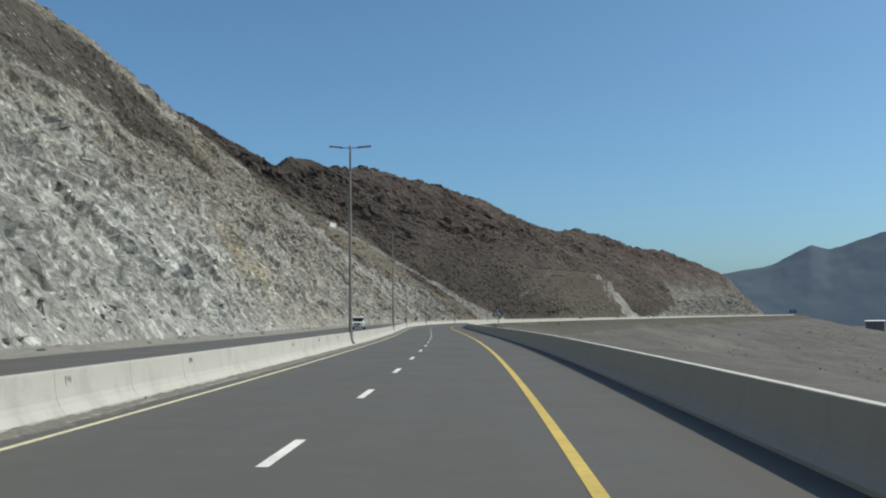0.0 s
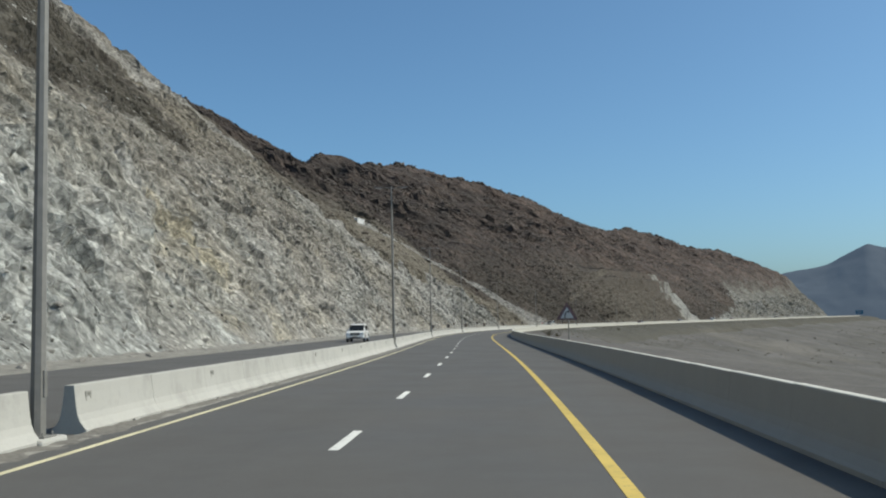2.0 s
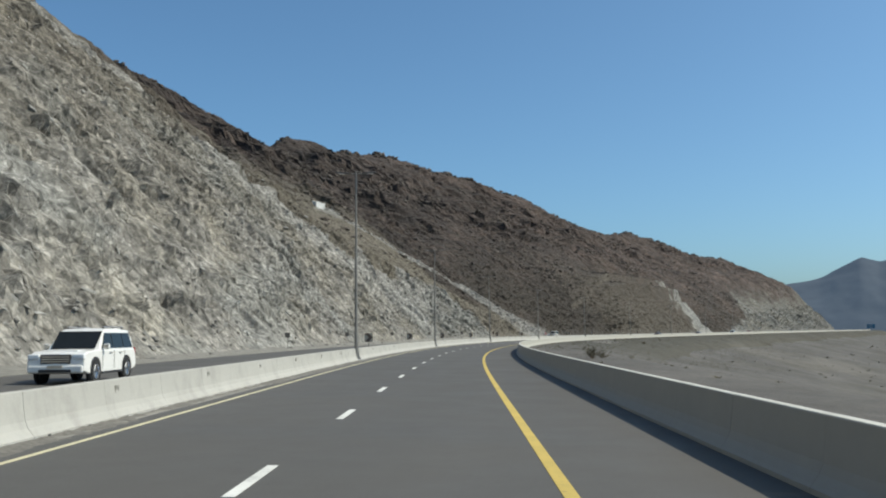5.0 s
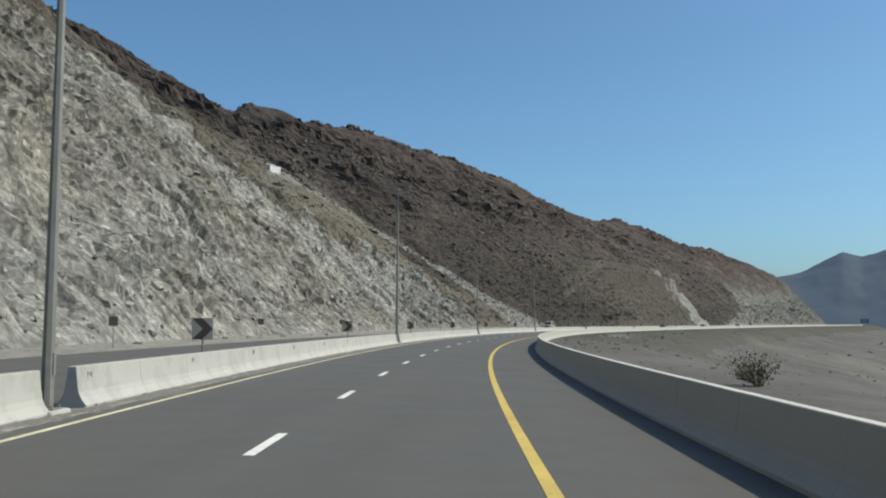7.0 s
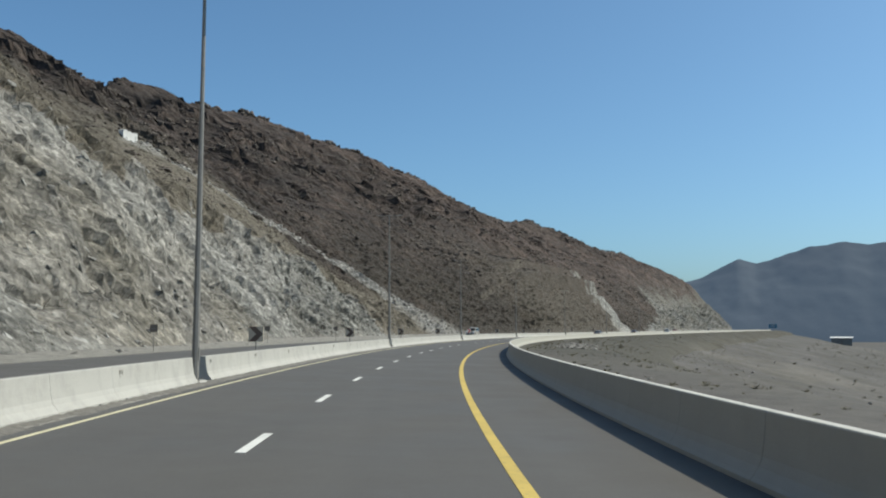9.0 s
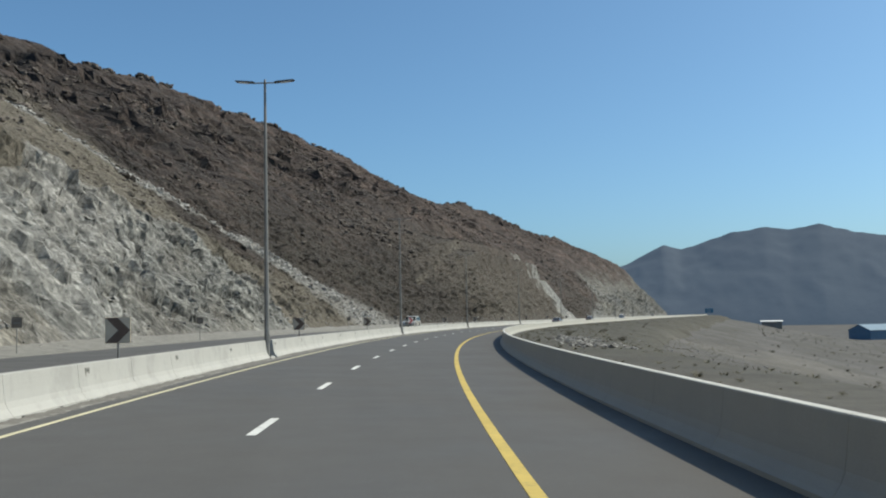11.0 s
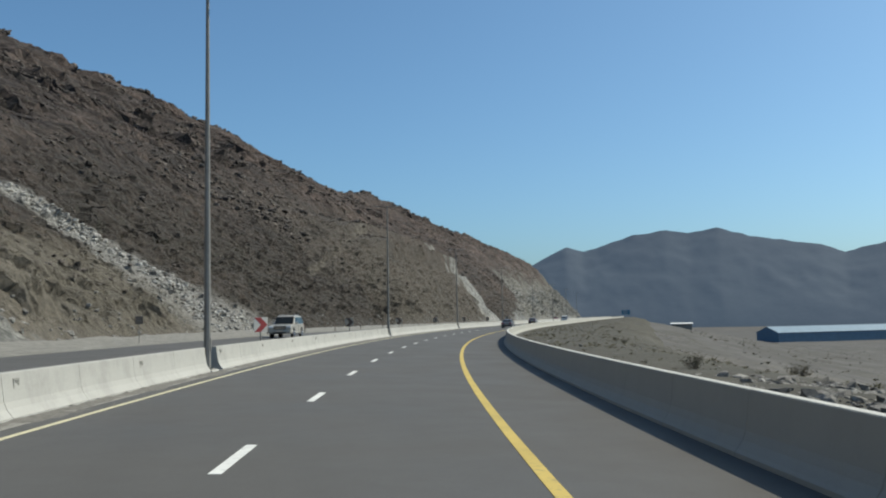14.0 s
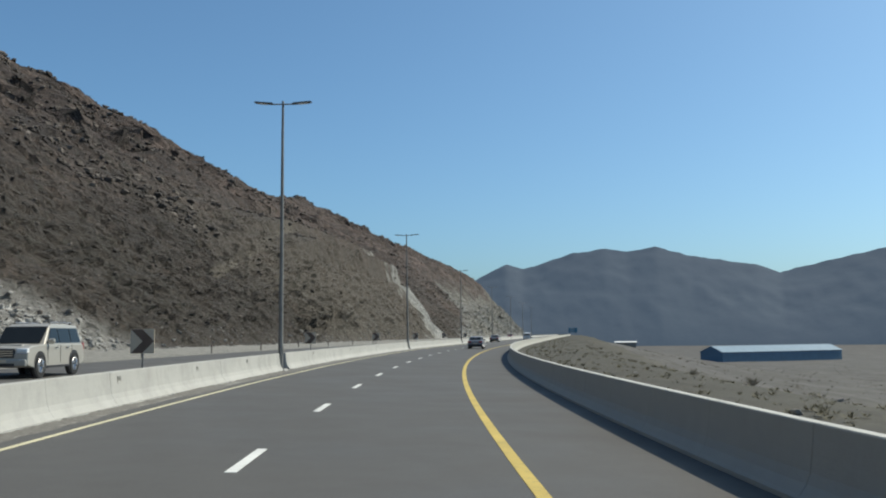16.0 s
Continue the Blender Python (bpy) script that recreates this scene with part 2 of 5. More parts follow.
def boulder(name, dark, light):
    n = Nodes(name, 0.93)
    c = n.mix(n.island(), dark, light)
    v = n.ramp(n.noise(1.6, 7, 0.7), (0.3, 0.65), (0.7, 1.25))
    n.bump(n.noise(3.0, 7, 0.75), 0.7, 0.15)
    return n.done(n.mix(1.0, c, v, "MULTIPLY"))


def far_rock():
    """Distant range behind the valley, its haze put in as blue emission."""
    n = Nodes("distant_range", 1.0)
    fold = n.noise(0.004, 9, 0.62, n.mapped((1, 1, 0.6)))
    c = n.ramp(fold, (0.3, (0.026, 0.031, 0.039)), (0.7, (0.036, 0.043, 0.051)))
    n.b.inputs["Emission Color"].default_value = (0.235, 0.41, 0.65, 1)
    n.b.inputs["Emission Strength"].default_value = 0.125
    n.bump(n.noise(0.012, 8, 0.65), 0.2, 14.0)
    return n.done(c)


M_ASPHALT, M_CONCRETE, M_SHADED = asphalt(), concrete("concrete", 0.79), concrete("shaded_concrete", 1.05, True)
M_WHITE, M_YELLOW = road_paint("white_paint", (0.72, 0.72, 0.68)), road_paint("yellow_paint", (0.56, 0.415, 0.10))
M_PALEYELLOW = road_paint("pale_yellow_paint", (0.63, 0.575, 0.38))
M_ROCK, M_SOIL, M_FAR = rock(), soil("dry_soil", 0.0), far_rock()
M_VERGE = soil("olive_soil", 0.26)
M_CHIP = boulder("rock_chips", (0.19, 0.187, 0.172), (0.36, 0.355, 0.332))
M_PALEBLOCK = boulder("pale_boulder", (0.10, 0.094, 0.082), (0.33, 0.315, 0.285))
M_MARK = plain("cement_patch", (0.27, 0.265, 0.24), 0.9, 0, 0.25)
M_SUNLITWHITE = plain("sunlit_white_sheeting", (0.52, 0.51, 0.47), 0.5, 0, 0.08)
M_SUNLITRED = plain("sunlit_red_sheeting", (0.30, 0.04, 0.04), 0.5, 0, 0.1)
M_BOULDER = boulder("grey_boulder", (0.16, 0.153, 0.137), (0.29, 0.28, 0.255))
M_BROWNSTONE = boulder("brown_boulder", (0.03, 0.025, 0.021), (0.165, 0.14, 0.118))
M_GRIT = plain("road_grit", (0.135, 0.127, 0.112), 0.95, 0, 0.35, 9.0)
M_DUST = plain("pale_dust", (0.19, 0.182, 0.163), 0.95, 0, 0.3, 6.0)
M_GRAVEL = boulder("pale_gravel", (0.20, 0.192, 0.168), (0.24, 0.23, 0.205))
M_CHUTE = boulder("pale_chute_rock", (0.20, 0.193, 0.176), (0.46, 0.445, 0.41))
M_STEEL = plain("galvanised_steel", (0.22, 0.212, 0.195), 0.55, 0.3, 0.15)
M_LAMP = plain("lamp_housing", (0.13, 0.13, 0.135), 0.5, 0.3)
M_MUTEDRED = plain("muted_dark_red", (0.15, 0.085, 0.085), 0.6, 0, 0.2)
M_DULLWHITE = plain("dull_sign_white", (0.52, 0.52, 0.50), 0.6, 0, 0.12)
# chevron sheeting again, with shade put into its colours
M_RED = plain("shade_toned_red_sheeting", (0.155, 0.105, 0.080), 0.9, 0, 0.15)
M_SIGNWHITE = plain("shade_toned_sign_face", (0.62, 0.515, 0.385), 0.9, 0, 0.1)
M_BLACK = plain("black_paint", (0.02, 0.02, 0.022), 0.5, 0, 0.2)
M_SIGNBACK = plain("sign_back", (0.16, 0.135, 0.112), 0.6, 0.0, 0.2)
M_SLOT = plain("drain_slot_shade", (0.03, 0.03, 0.03), 0.9, 0, 0.2)
M_TYRE = plain("tyre_rubber", (0.02, 0.02, 0.02), 0.85, 0, 0.2)
M_RIM = plain("alloy", (0.45, 0.45, 0.46), 0.35, 0.8, 0.1)
M_GLASS = plain("tinted_glass", (0.015, 0.018, 0.02), 0.06, 0, 0.1)
M_GLASS.node_tree.nodes["Principled BSDF"].inputs["Specular IOR Level"].default_value = 0.2
M_CHROME = plain("chrome", (0.6, 0.6, 0.6), 0.15, 1.0, 0.05)
M_PLASTIC = plain("dark_plastic", (0.03, 0.03, 0.032), 0.55, 0, 0.2)
M_LENS = plain("headlight_lens", (0.75, 0.77, 0.78), 0.1, 0, 0.05)
M_TAIL = plain("tail_light_lens", (0.30, 0.02, 0.02), 0.2, 0, 0.1)
M_SHEDBLUE = plain("blue_sheeting", (0.085, 0.155, 0.225), 0.55, 0, 0.12, 0.15)
M_SHEDROOF = plain("pale_blue_roof", (0.17, 0.25, 0.315), 0.6, 0, 0.1, 0.1)
M_WHITEWASH = plain("whitewash", (0.78, 0.77, 0.74), 0.8, 0, 0.08, 0.8)
M_LEAF = plain("dusty_leaves", (0.115, 0.105, 0.07), 0.8, 0, 0.35, 2.0)
M_DARKLEAF = plain("dark_scrub", (0.095, 0.088, 0.062), 0.85, 0, 0.35, 0.5)
M_SIGNBLUE = plain("blue_sign_sheeting", (0.035, 0.17, 0.27), 0.45, 0, 0.1, 0.5)
M_TWIG = plain("dry_twigs", (0.13, 0.10, 0.07), 0.9, 0, 0.3, 2.0)

# ---- the road's line: curvature, crossfall and height along it ----
S_KNOTS = [-400, 0, 44, 77, 110, 143, 176, 209, 242, 275, 308, 341, 374, 407, 470, 560, 680, 900, 1150, 1300, 1700]
CURVE = [0.0005, 0.00077, 0.00062, 0.0005, 0.00024, -0.00028, -0.00117, -0.00168, -0.00159, -0.0015, -0.00155, -0.00158, -0.00159, -0.0016, -0.00085, 0.0, 0.0, 0.0, 0.0, 0.0025, 0.0025]
BANK_S, BANK = [-400, 0, 143, 209, 308, 407, 506, 704, 1700], [-0.015, -0.0158, -0.015, -0.0178, -0.024, -0.028, -0.02, -0.008, 0.0]
RISE_S, RISE = [-400, 0, 44, 110, 176, 275, 407, 700, 1700], [0.0, 0.0, -0.01, -0.15, -0.19, -0.20, -0.25, 0.1, 0.6]
SS = np.arange(-400.0, 1700.1, 1.0)
_k = np.interp(SS, S_KNOTS, CURVE)
TH = np.concatenate([[0], np.cumsum((_k[1:] + _k[:-1]) / 2)])
TH -= TH[400]
_m = (TH[1:] + TH[:-1]) / 2
RX = np.concatenate([[0], np.cumsum(-np.sin(_m))])
RY = np.concatenate([[0], np.cumsum(np.cos(_m))])
RX += 1.87 - RX[400]
RY -= RY[400]


def line(s, u, h=0.0):
    """World places at s metres along the right edge line, u metres to its right, h above the road (arrays)."""
    s, u, h = np.broadcast_arrays(np.asarray(s, float), np.asarray(u, float), np.asarray(h, float))
    th = np.interp(s, SS, TH)
    z = np.interp(s, RISE_S, RISE) + np.clip(u, -25, 3.5) * np.interp(s, BANK_S, BANK)
    return np.stack([np.interp(s, SS, RX) + u * np.cos(th), np.interp(s, SS, RY) + u * np.sin(th), z + h], -1)


def along(s, u, h=0.0):
    """Pose on the road: y runs along it, x to its right."""
    return Matrix.Translation(line(s, u, h).tolist()) @ Matrix.Rotation(float(np.interp(s, SS, TH)), 4, "Z")


def mesh_data(name, verts, faces, material, smooth=False):
    me = bpy.data.meshes.new(name)
    me.from_pydata(np.asarray(verts).tolist(), [], faces)
    me.materials.append(material)
    if smooth:
        me.polygons.foreach_set("use_smooth", [True] * len(me.polygons))
    me.update()
    return me


def mesh_ob(name, verts, faces, material, parent=None, smooth=False):
    ob = new(name, mesh_data(name, verts, faces, material, smooth))
    ob.parent = parent
    return ob


def grid_faces(n, m):
    """Quads of an n x m grid of vertices, row after row."""
    i = np.arange((n - 1) * m).reshape(n - 1, m)[:, :-1].ravel()
    return np.stack([i, i + m, i + 1 + m, i + 1], -1).tolist()


def sweep(s, profile, close=True):
    """Vertices and faces of a profile of (u, h) swept along the road."""
    p = np.array(profile)
    v = np.concatenate([line(np.full(len(p), a), p[:, 0], p[:, 1]) for a in s])
    m, f = len(p), []
    for k in range(len(s) - 1):
        for j in range(m if close else m - 1):
            a, b = k * m + j, k * m + (j + 1) % m
            f.append((a, a + m, b + m, b))
    if close:
        f += [tuple(range(m)), tuple(range(len(s) * m - 1, (len(s) - 1) * m - 1, -1))]
    return v, f


# ---- noise in arrays ----
_r = np.random.RandomState(7)
_PERM = np.concatenate([_r.permutation(256)] * 3)
_GRAD = _r.normal(size=(256, 3))
_GRAD /= np.linalg.norm(_GRAD, axis=1)[:, None]
_CELL = _r.uniform(-1, 1, size=(256, 7))


def _hash(i):
    i = i & 255
    return _PERM[_PERM[_PERM[i[..., 0]] + i[..., 1]] + i[..., 2]]


def perlin(p):
    i = np.floor(p).astype(int)
    f = p - i
    q = f * f * f * (f * (f * 6 - 15) + 10)
    out = 0
    for dx in (0, 1):
        for dy in (0, 1):
            for dz in (0, 1):
                d = np.array([dx, dy, dz])
                g = _GRAD[_hash(i + d)]
                wgt = np.prod(np.where(d == 1, q, 1 - q), -1)
                out = out + wgt * np.sum(g * (f - d), -1)
    return out * 1.6


def fbm(p, octaves=4, gain=0.5, ridged=False):
    out, a = 0, 1.0
    for k in range(octaves):
        v = perlin(p * 2.03 ** k + 17.3 * k)
        out = out + a * ((0.5 - np.abs(v)) * 2 - 0.4 if ridged else v)
        a *= gain
    return out


def facets(p):
    """Broken faces: each cell of a scattered grid is a tilted plane."""
    i = np.floor(p).astype(int)
    best, val = np.full(p.shape[:-1], 9e9), np.zeros(p.shape[:-1])
    for dx in (-1, 0, 1):
        for dy in (-1, 0, 1):
            for dz in (-1, 0, 1):
                c = i + np.array([dx, dy, dz])
                r = _CELL[_hash(c)]
                v = p - (c + 0.5 + 0.45 * r[..., :3])
                d = np.sum(v * v, -1)
                near = d < best
                best = np.where(near, d, best)
                val = np.where(near, 0.5 * r[..., 3] + 0.8 * np.sum(v * r[..., 4:7], -1), val)
    return val


# ---- hillside: rock cutting, shoulder and ridge, by stations along the road ----
# station, foot, cut height, cut slope, shoulder distance, shoulder height
HILL_NEAR = [(-120, 23, 28, 1.2, 85, 67), (205, 23, 28, 1.2, 85, 67), (232, 23, 28, 1.2, 84, 64), (250, 23, 27, 1.2, 79, 58), (268, 23, 25, 1.2, 72, 50), (300, 24, 19, 1.2, 60, 33.5),
             (318, 25, 18, 1.2, 60, 29.5), (340, 26, 15, 1.1, 60, 24), (370, 28, 13, 1.0, 80, 39), (392, 31, 6, 1.0, 83, 40), (430, 34, 2, 0.8, 85, 37), (515, 35, 2, 0.8, 92, 42),
             (560, 35, 18, 1.1, 92, 44), (620, 36, 28, 1.3, 92, 47)]
HILL_FAR = [(688, 37, 4, 1.0, 94, 45), (722, 38, 2, 0.9, 95, 43),
             (790, 40, 3, 0.9, 95, 43), (850, 40, 13, 1.0, 94, 46), (1010, 40, 20, 1.0, 93, 50), (1100, 40, 24, 1.0, 94, 54), (1200, 42, 27, 1.04, 95, 58), (1260, 41, 28, 1.04, 92, 58),
             (1329, 30, 30, 1.04, 74, 50), (1360, 30, 26, 1.04, 66, 40), (1405, 32, 6, 1.0, 55, 14), (1500, 30, 1, 0.5, 60, 3)]
HILL = np.array(HILL_NEAR + HILL_FAR, float)
RIDGE_Y = [0, 300, 405, 440, 457, 473, 500, 525, 543, 550, 565, 585, 605, 630, 660, 690, 712, 727, 750, 785, 805, 823, 850, 865, 905, 922, 943, 965, 1015, 1083, 1187, 1290, 1400, 1550]
RIDGE_Z = [112, 112, 111, 111, 111, 113.5, 107, 97.5, 90, 89.5, 98.5, 100.3, 97.8, 99, 101, 100.5, 99, 100, 99.5, 95.5, 96, 92, 87, 85, 84, 86, 89.5, 88, 87, 80, 82, 73, 55, 30]


def ridge_at(s):
    """Distance and height of the ridge, which runs straight while the road bends."""
    p, th = line(s, 0 * s), np.interp(s, SS, TH)
    nx, ny = -np.cos(th), -np.sin(th)
    wr = (-126 + 0.5475 * (p[..., 1] - 544) - p[..., 0]) / (nx - 0.5475 * ny)
    y = p[..., 1] + wr * ny
    back = np.interp(y, [545, 575, 610, 680, 780, 850, 905], [0, 10, 12, 30, 30, 12, 0])
    return wr + back, np.interp(y, RIDGE_Y, RIDGE_Z) + 0.40 * back


def hill_height(s, w):
    f, zc, mc, ws, zs = [np.interp(s, HILL[:, 0], HILL[:, k]) for k in range(1, 6)]
    wr, zr = ridge_at(s)
    wc = f + zc / mc
    ws, wr = np.maximum(ws, wc + 3), np.maximum(wr, 110)
    z = np.where(w < f, (w - f) * 0.03, np.where(w < wc, (w - f) * mc, np.where(w < ws, zc + (zs - zc) * (w - wc) / (ws - wc),
                 np.where(w < wr, zs + (zr - zs) * (w - ws) / (wr - ws), zr - (w - wr) * 0.45))))
    # terraces of the far cutting, which ends in a ragged step
    end = s + 1.6 * np.sin(w * 0.8) + 1.1 * np.sin(w * 2.1 + 1)
    terrace = np.interp(w, [37, 49.5, 53, 54.5, 61.5, 63, 79, 94], [0, 18.5, 19.2, 26.5, 27.5, 32, 33.5, 48])
    z = z + (terrace - z) * np.interp(end, [555, 600, 693, 703], [0, 1, 1, 0]) * ((w > 37) & (w < 94))
    z = z * np.interp(s, [1370, 1440], [1.0, 0.1])
    return z, np.clip((w - f) / 3, 0, 1), (w - wc)


HILL_S = np.concatenate([np.arange(-120, 20, 2.5), np.arange(20, 430, 0.36), np.arange(430, 560, 0.7), np.arange(560, 640, 1.5), np.arange(640, 686, 1.25), np.arange(686, 712, 0.6), np.arange(712, 750, 1.25), np.arange(750, 1500, 2.5)])
HILL_W = np.concatenate([np.arange(20.9, 56, 0.32), np.arange(56, 74, 0.6), np.arange(74, 116, 1.2), np.arange(116, 220, 2.6), np.arange(220, 330, 6.0)])


def spill_line(w):
    """Station of the chute of broken rock at each distance from the road."""
    return np.interp(w, [30, 35, 42, 49, 56, 62, 72, 82], [438, 436, 429, 424, 416, 401, 384, 373])


def build_hillside():
    s, w = HILL_S, HILL_W
    S2, W2 = np.meshgrid(s, w, indexing="ij")
    r = np.random.RandomState(3)
    ds, dw = np.gradient(s)[:, None], np.gradient(w)[None, :]
    inside = np.ones_like(S2)
    inside[[0, -1]], inside[:, [0, -1]] = 0, 0
    S2 = S2 + ds * r.uniform(-0.42, 0.42, S2.shape) * inside
    W2 = W2 + dw * r.uniform(-0.42, 0.42, S2.shape) * inside
    P = line(S2, -W2)
    z, up, over = hill_height(S2, W2)
    P[..., 2] += z
    th = np.interp(S2, SS, TH)
    out = np.stack([0.75 * np.cos(th), 0.75 * np.sin(th), np.full_like(th, 0.66)], -1)
    # bedding of the blasted rock dips along the road
    dip, across = 0.72 * S2 - 0.69 * W2 * 1.25, 0.69 * S2 + 0.72 * W2 * 1.25
    warp = fbm(P / 12, 2) * 1.6
    q = np.stack([dip * 0.6, across + warp, 0.35 * z], -1)
    # the broken grey face reaches the shoulder only along part of the way
    f_, zc_, mc_, ws_, zs_ = [np.interp(S2, HILL[:, 0], HILL[:, k]) for k in range(1, 6)]
    lift = np.interp(S2, [130, 185, 290, 325], [0.0, 1.0, 0.9, 0.0])
    face = over - lift * (ws_ - 2 - (f_ + zc_ / mc_))
    cut = np.clip(0.5 - face / 4, 0, 1)
    far = np.clip((W2 - 62) / 60, 0, 1)
    blocky = np.interp(S2, [312, 326, 372, 380], [0, 1, 1, 0]) * np.clip((46 - W2) / 6, 0, 1)  # large blocks near the end of the cutting
    bed = np.stack([dip * 0.5, across + warp, 0.5 * z], -1)
    crags = np.interp(S2, [400, 540, 580, 686, 696, 730, 850, 920], [1.0, 1.4, 0.55, 0.55, 1.5, 1.3, 1.4, 1.8])
    d = cut * (crags * (facets(q / 5.5) * 0.75 + facets(bed / 2.0 + 9) * 0.66) + facets(bed / 0.85 + 4) * 0.34 + fbm(bed / 1.3, 3, 0.5, True) * 0.22 + fbm(P / 15, 3) * np.interp(S2, [540, 580, 700, 730], [1.5, 0.5, 0.5, 1.5]) + np.clip((S2 - 850) / 60, 0, 1) * (facets(P / 15) * 1.6 + fbm(np.stack([S2 / 9, W2 / 60, 0 * S2], -1), 3, 0.5, True) * 1.6))
    d = d + (1 - cut) * np.where((S2 > 575) & (S2 < 700) & (W2 < 80), 0.3, 1.0) * (fbm(P / 9, 4) * 0.8 + (facets(P / 2.6) * 0.7 + facets(P / 1.1 + 5) * 0.32) * np.interp(S2, [385, 425], [0.5, 1.0]) * (1 - far))
    d = d + blocky * (facets(q / 8 + 3) * 1.1 + facets(P / 3.4 + 2) * 0.5)
    crag = np.clip(fbm(P / 40, 3) * 2.2 - 0.1, 0, 1)  # rocky outcrops on the upper slope
    brow = np.clip((ridge_at(S2)[0] - W2) / 14, 0.35, 1)
    d = d + far * brow * ((fbm(P / 30, 4, 0.5, True) - 0.55) * 3.0 + crag * facets(P / 7) * 3.0 + facets(P / 13) * 1.4 + facets(P / 4.2) * (0.5 + 1.3 * crag))
    gully = fbm(np.stack([S2 / 26, W2 / 160, 0 * S2], -1), 3) * 2.2 * np.clip((W2 - 50) / 80, 0, 1) * np.clip((ridge_at(S2)[0] - W2 + 12) / 50, 0.15, 1)
    P = P + out * (d * up)[..., None]
    P[..., 2] += gully
    n, m = S2.shape
    i = np.arange((n - 1) * m).reshape(n - 1, m)[:, :-1].ravel()
    flip = r.uniform(size=len(i)) < 0.5
    a, b, c, e = i, i + m, i + 1 + m, i + 1
    tri = np.concatenate([np.where(flip[:, None], np.stack([a, b, c], -1), np.stack([a, b, e], -1)), np.where(flip[:, None], np.stack([a, c, e], -1), np.stack([b, c, e], -1))])
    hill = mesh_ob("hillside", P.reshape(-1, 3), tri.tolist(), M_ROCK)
    nat = np.clip(0.5 + (face + 1.5) / 12 + fbm(P / 30, 3) * 0.25, 0, 1)
    band = np.clip((S2 - 40) / 25, 0, 1) * np.clip((218 - S2) / 30, 0, 1) * np.clip((W2 - 43) / 8, 0, 1) * np.clip((86 - W2) / 12, 0, 1)
    upper = np.clip((P[..., 1] - 452 + fbm(P / 25, 3) * 14) / 24, 0, 1)
    nat = np.where(S2 < 330, np.maximum(np.where(W2 > 70, upper, np.minimum(nat, np.interp(S2, [270, 325], [0.1, 1]))), band * 0.78), nat)
    grey_low = np.interp(S2, [255, 272, 285, 298, 319, 340, 357, 367, 375, 381], [62, 47, 40, 36.5, 38, 42, 43.5, 37, 32.5, 23]) + fbm(P / 9, 3) * 4
    nat = np.where((S2 > 320) & (S2 < 415), np.minimum(nat, np.clip(0.5 + (W2 - grey_low) / 6, 0, 1)), nat)
    nat = np.where((S2 > 258) & (S2 < 381), np.maximum(nat, np.clip(0.5 + (W2 - grey_low) / 5, 0, 0.95)), nat)
    nat = np.maximum(nat, np.interp(S2 + fbm(P / 7, 3) * 6, [371, 380, 548, 562], [0, 0.95, 0.95, 0]))
    crest = np.clip((W2 - 118) / 10, 0, 1) * np.clip((412 - P[..., 1]) / 14, 0, 1)
    nat = np.where(S2 > 320, nat - crest, nat)
    pale = np.clip(1.15 - (701 - S2 + fbm(P / 6, 3) * 14) / np.interp(W2, [37, 50, 66], [42, 34, 22]), 0, 1) * (S2 < 706) * (W2 > 35) * (W2 < 68)
    nat = np.where((S2 > 500) & (S2 < 760), np.maximum(nat, 0.95) - 0.75 * np.clip(pale * 1.9 - 0.1, 0, 1), nat)
    nat = np.where(S2 > 845 + (W2 - 40) * 2.2 + fbm(P / 14, 3) * 14, np.minimum(nat, np.interp(W2, [20, 60, 80, 110], [0.15, 0.3, 0.6, 1.0])), nat)
    rim_at = np.where(S2 < 258, face + 7, W2 - grey_low + 4)  # pale fresh rock along the top edge of the cutting
    rim_line = np.clip(1.3 - np.abs(rim_at + fbm(P / 8, 3) * 3) / 7, 0, 1) * np.interp(S2, [165, 205, 330, 350], [0, 0.5, 0.5, 0])
    rim_line = np.maximum(rim_line, np.clip(pale * 1.1 - 0.5 + fbm(P / 3, 3) * 0.9, 0, 0.6) * (S2 > 500) * (S2 < 760))
    # cool grey rock first, a tawny stretch with one yellow stain and a pale vein after it
    cool = np.clip(0.3 + (119 - S2 + fbm(P / 16, 3) * 34) / 16, 0, 0.85) * np.clip((46 - W2 + fbm(P / 9, 2) * 8) / 10, 0, 1)
    cool = np.maximum(cool, np.clip(fbm(P / 20 + 7, 3) * 2.4 - 0.15, 0, 0.5))
    tawny = np.clip(1.2 - np.abs(S2 - 138 + fbm(P / 12, 3) * 20) / 26, 0, 1) * np.clip((40 - W2) / 8, 0, 1) * np.clip(0.4 + fbm(P / 6, 3) * 1.2, 0, 0.62)
    k_ = np.clip(((S2 - 139) * 3 + (34.6 - W2) * 4.4) / 28.4, 0, 1)
    tawny = np.maximum(tawny, np.clip(1.9 - (np.hypot(S2 - 139 - 3 * k_, W2 - 34.6 + 4.4 * k_) + fbm(P / 2.5, 3) * 1.6) / 1.5, 0, 1))
    cool = np.where(tawny > 0.75, 0, cool)
    k_ = np.clip(((S2 - 136.4) * 2 + (38.6 - W2) * 3.2) / 14.2, 0, 1)
    rim_line = np.maximum(rim_line, 0.9 * np.clip(1.8 - (np.hypot(S2 - 136.4 - 2 * k_, W2 - 38.6 + 3.2 * k_) + fbm(P / 2, 2) * 0.6) / 0.6, 0, 1))
    olive = band * np.clip(1.1 + fbm(P / 18, 3) * 0.6, 0, 1)
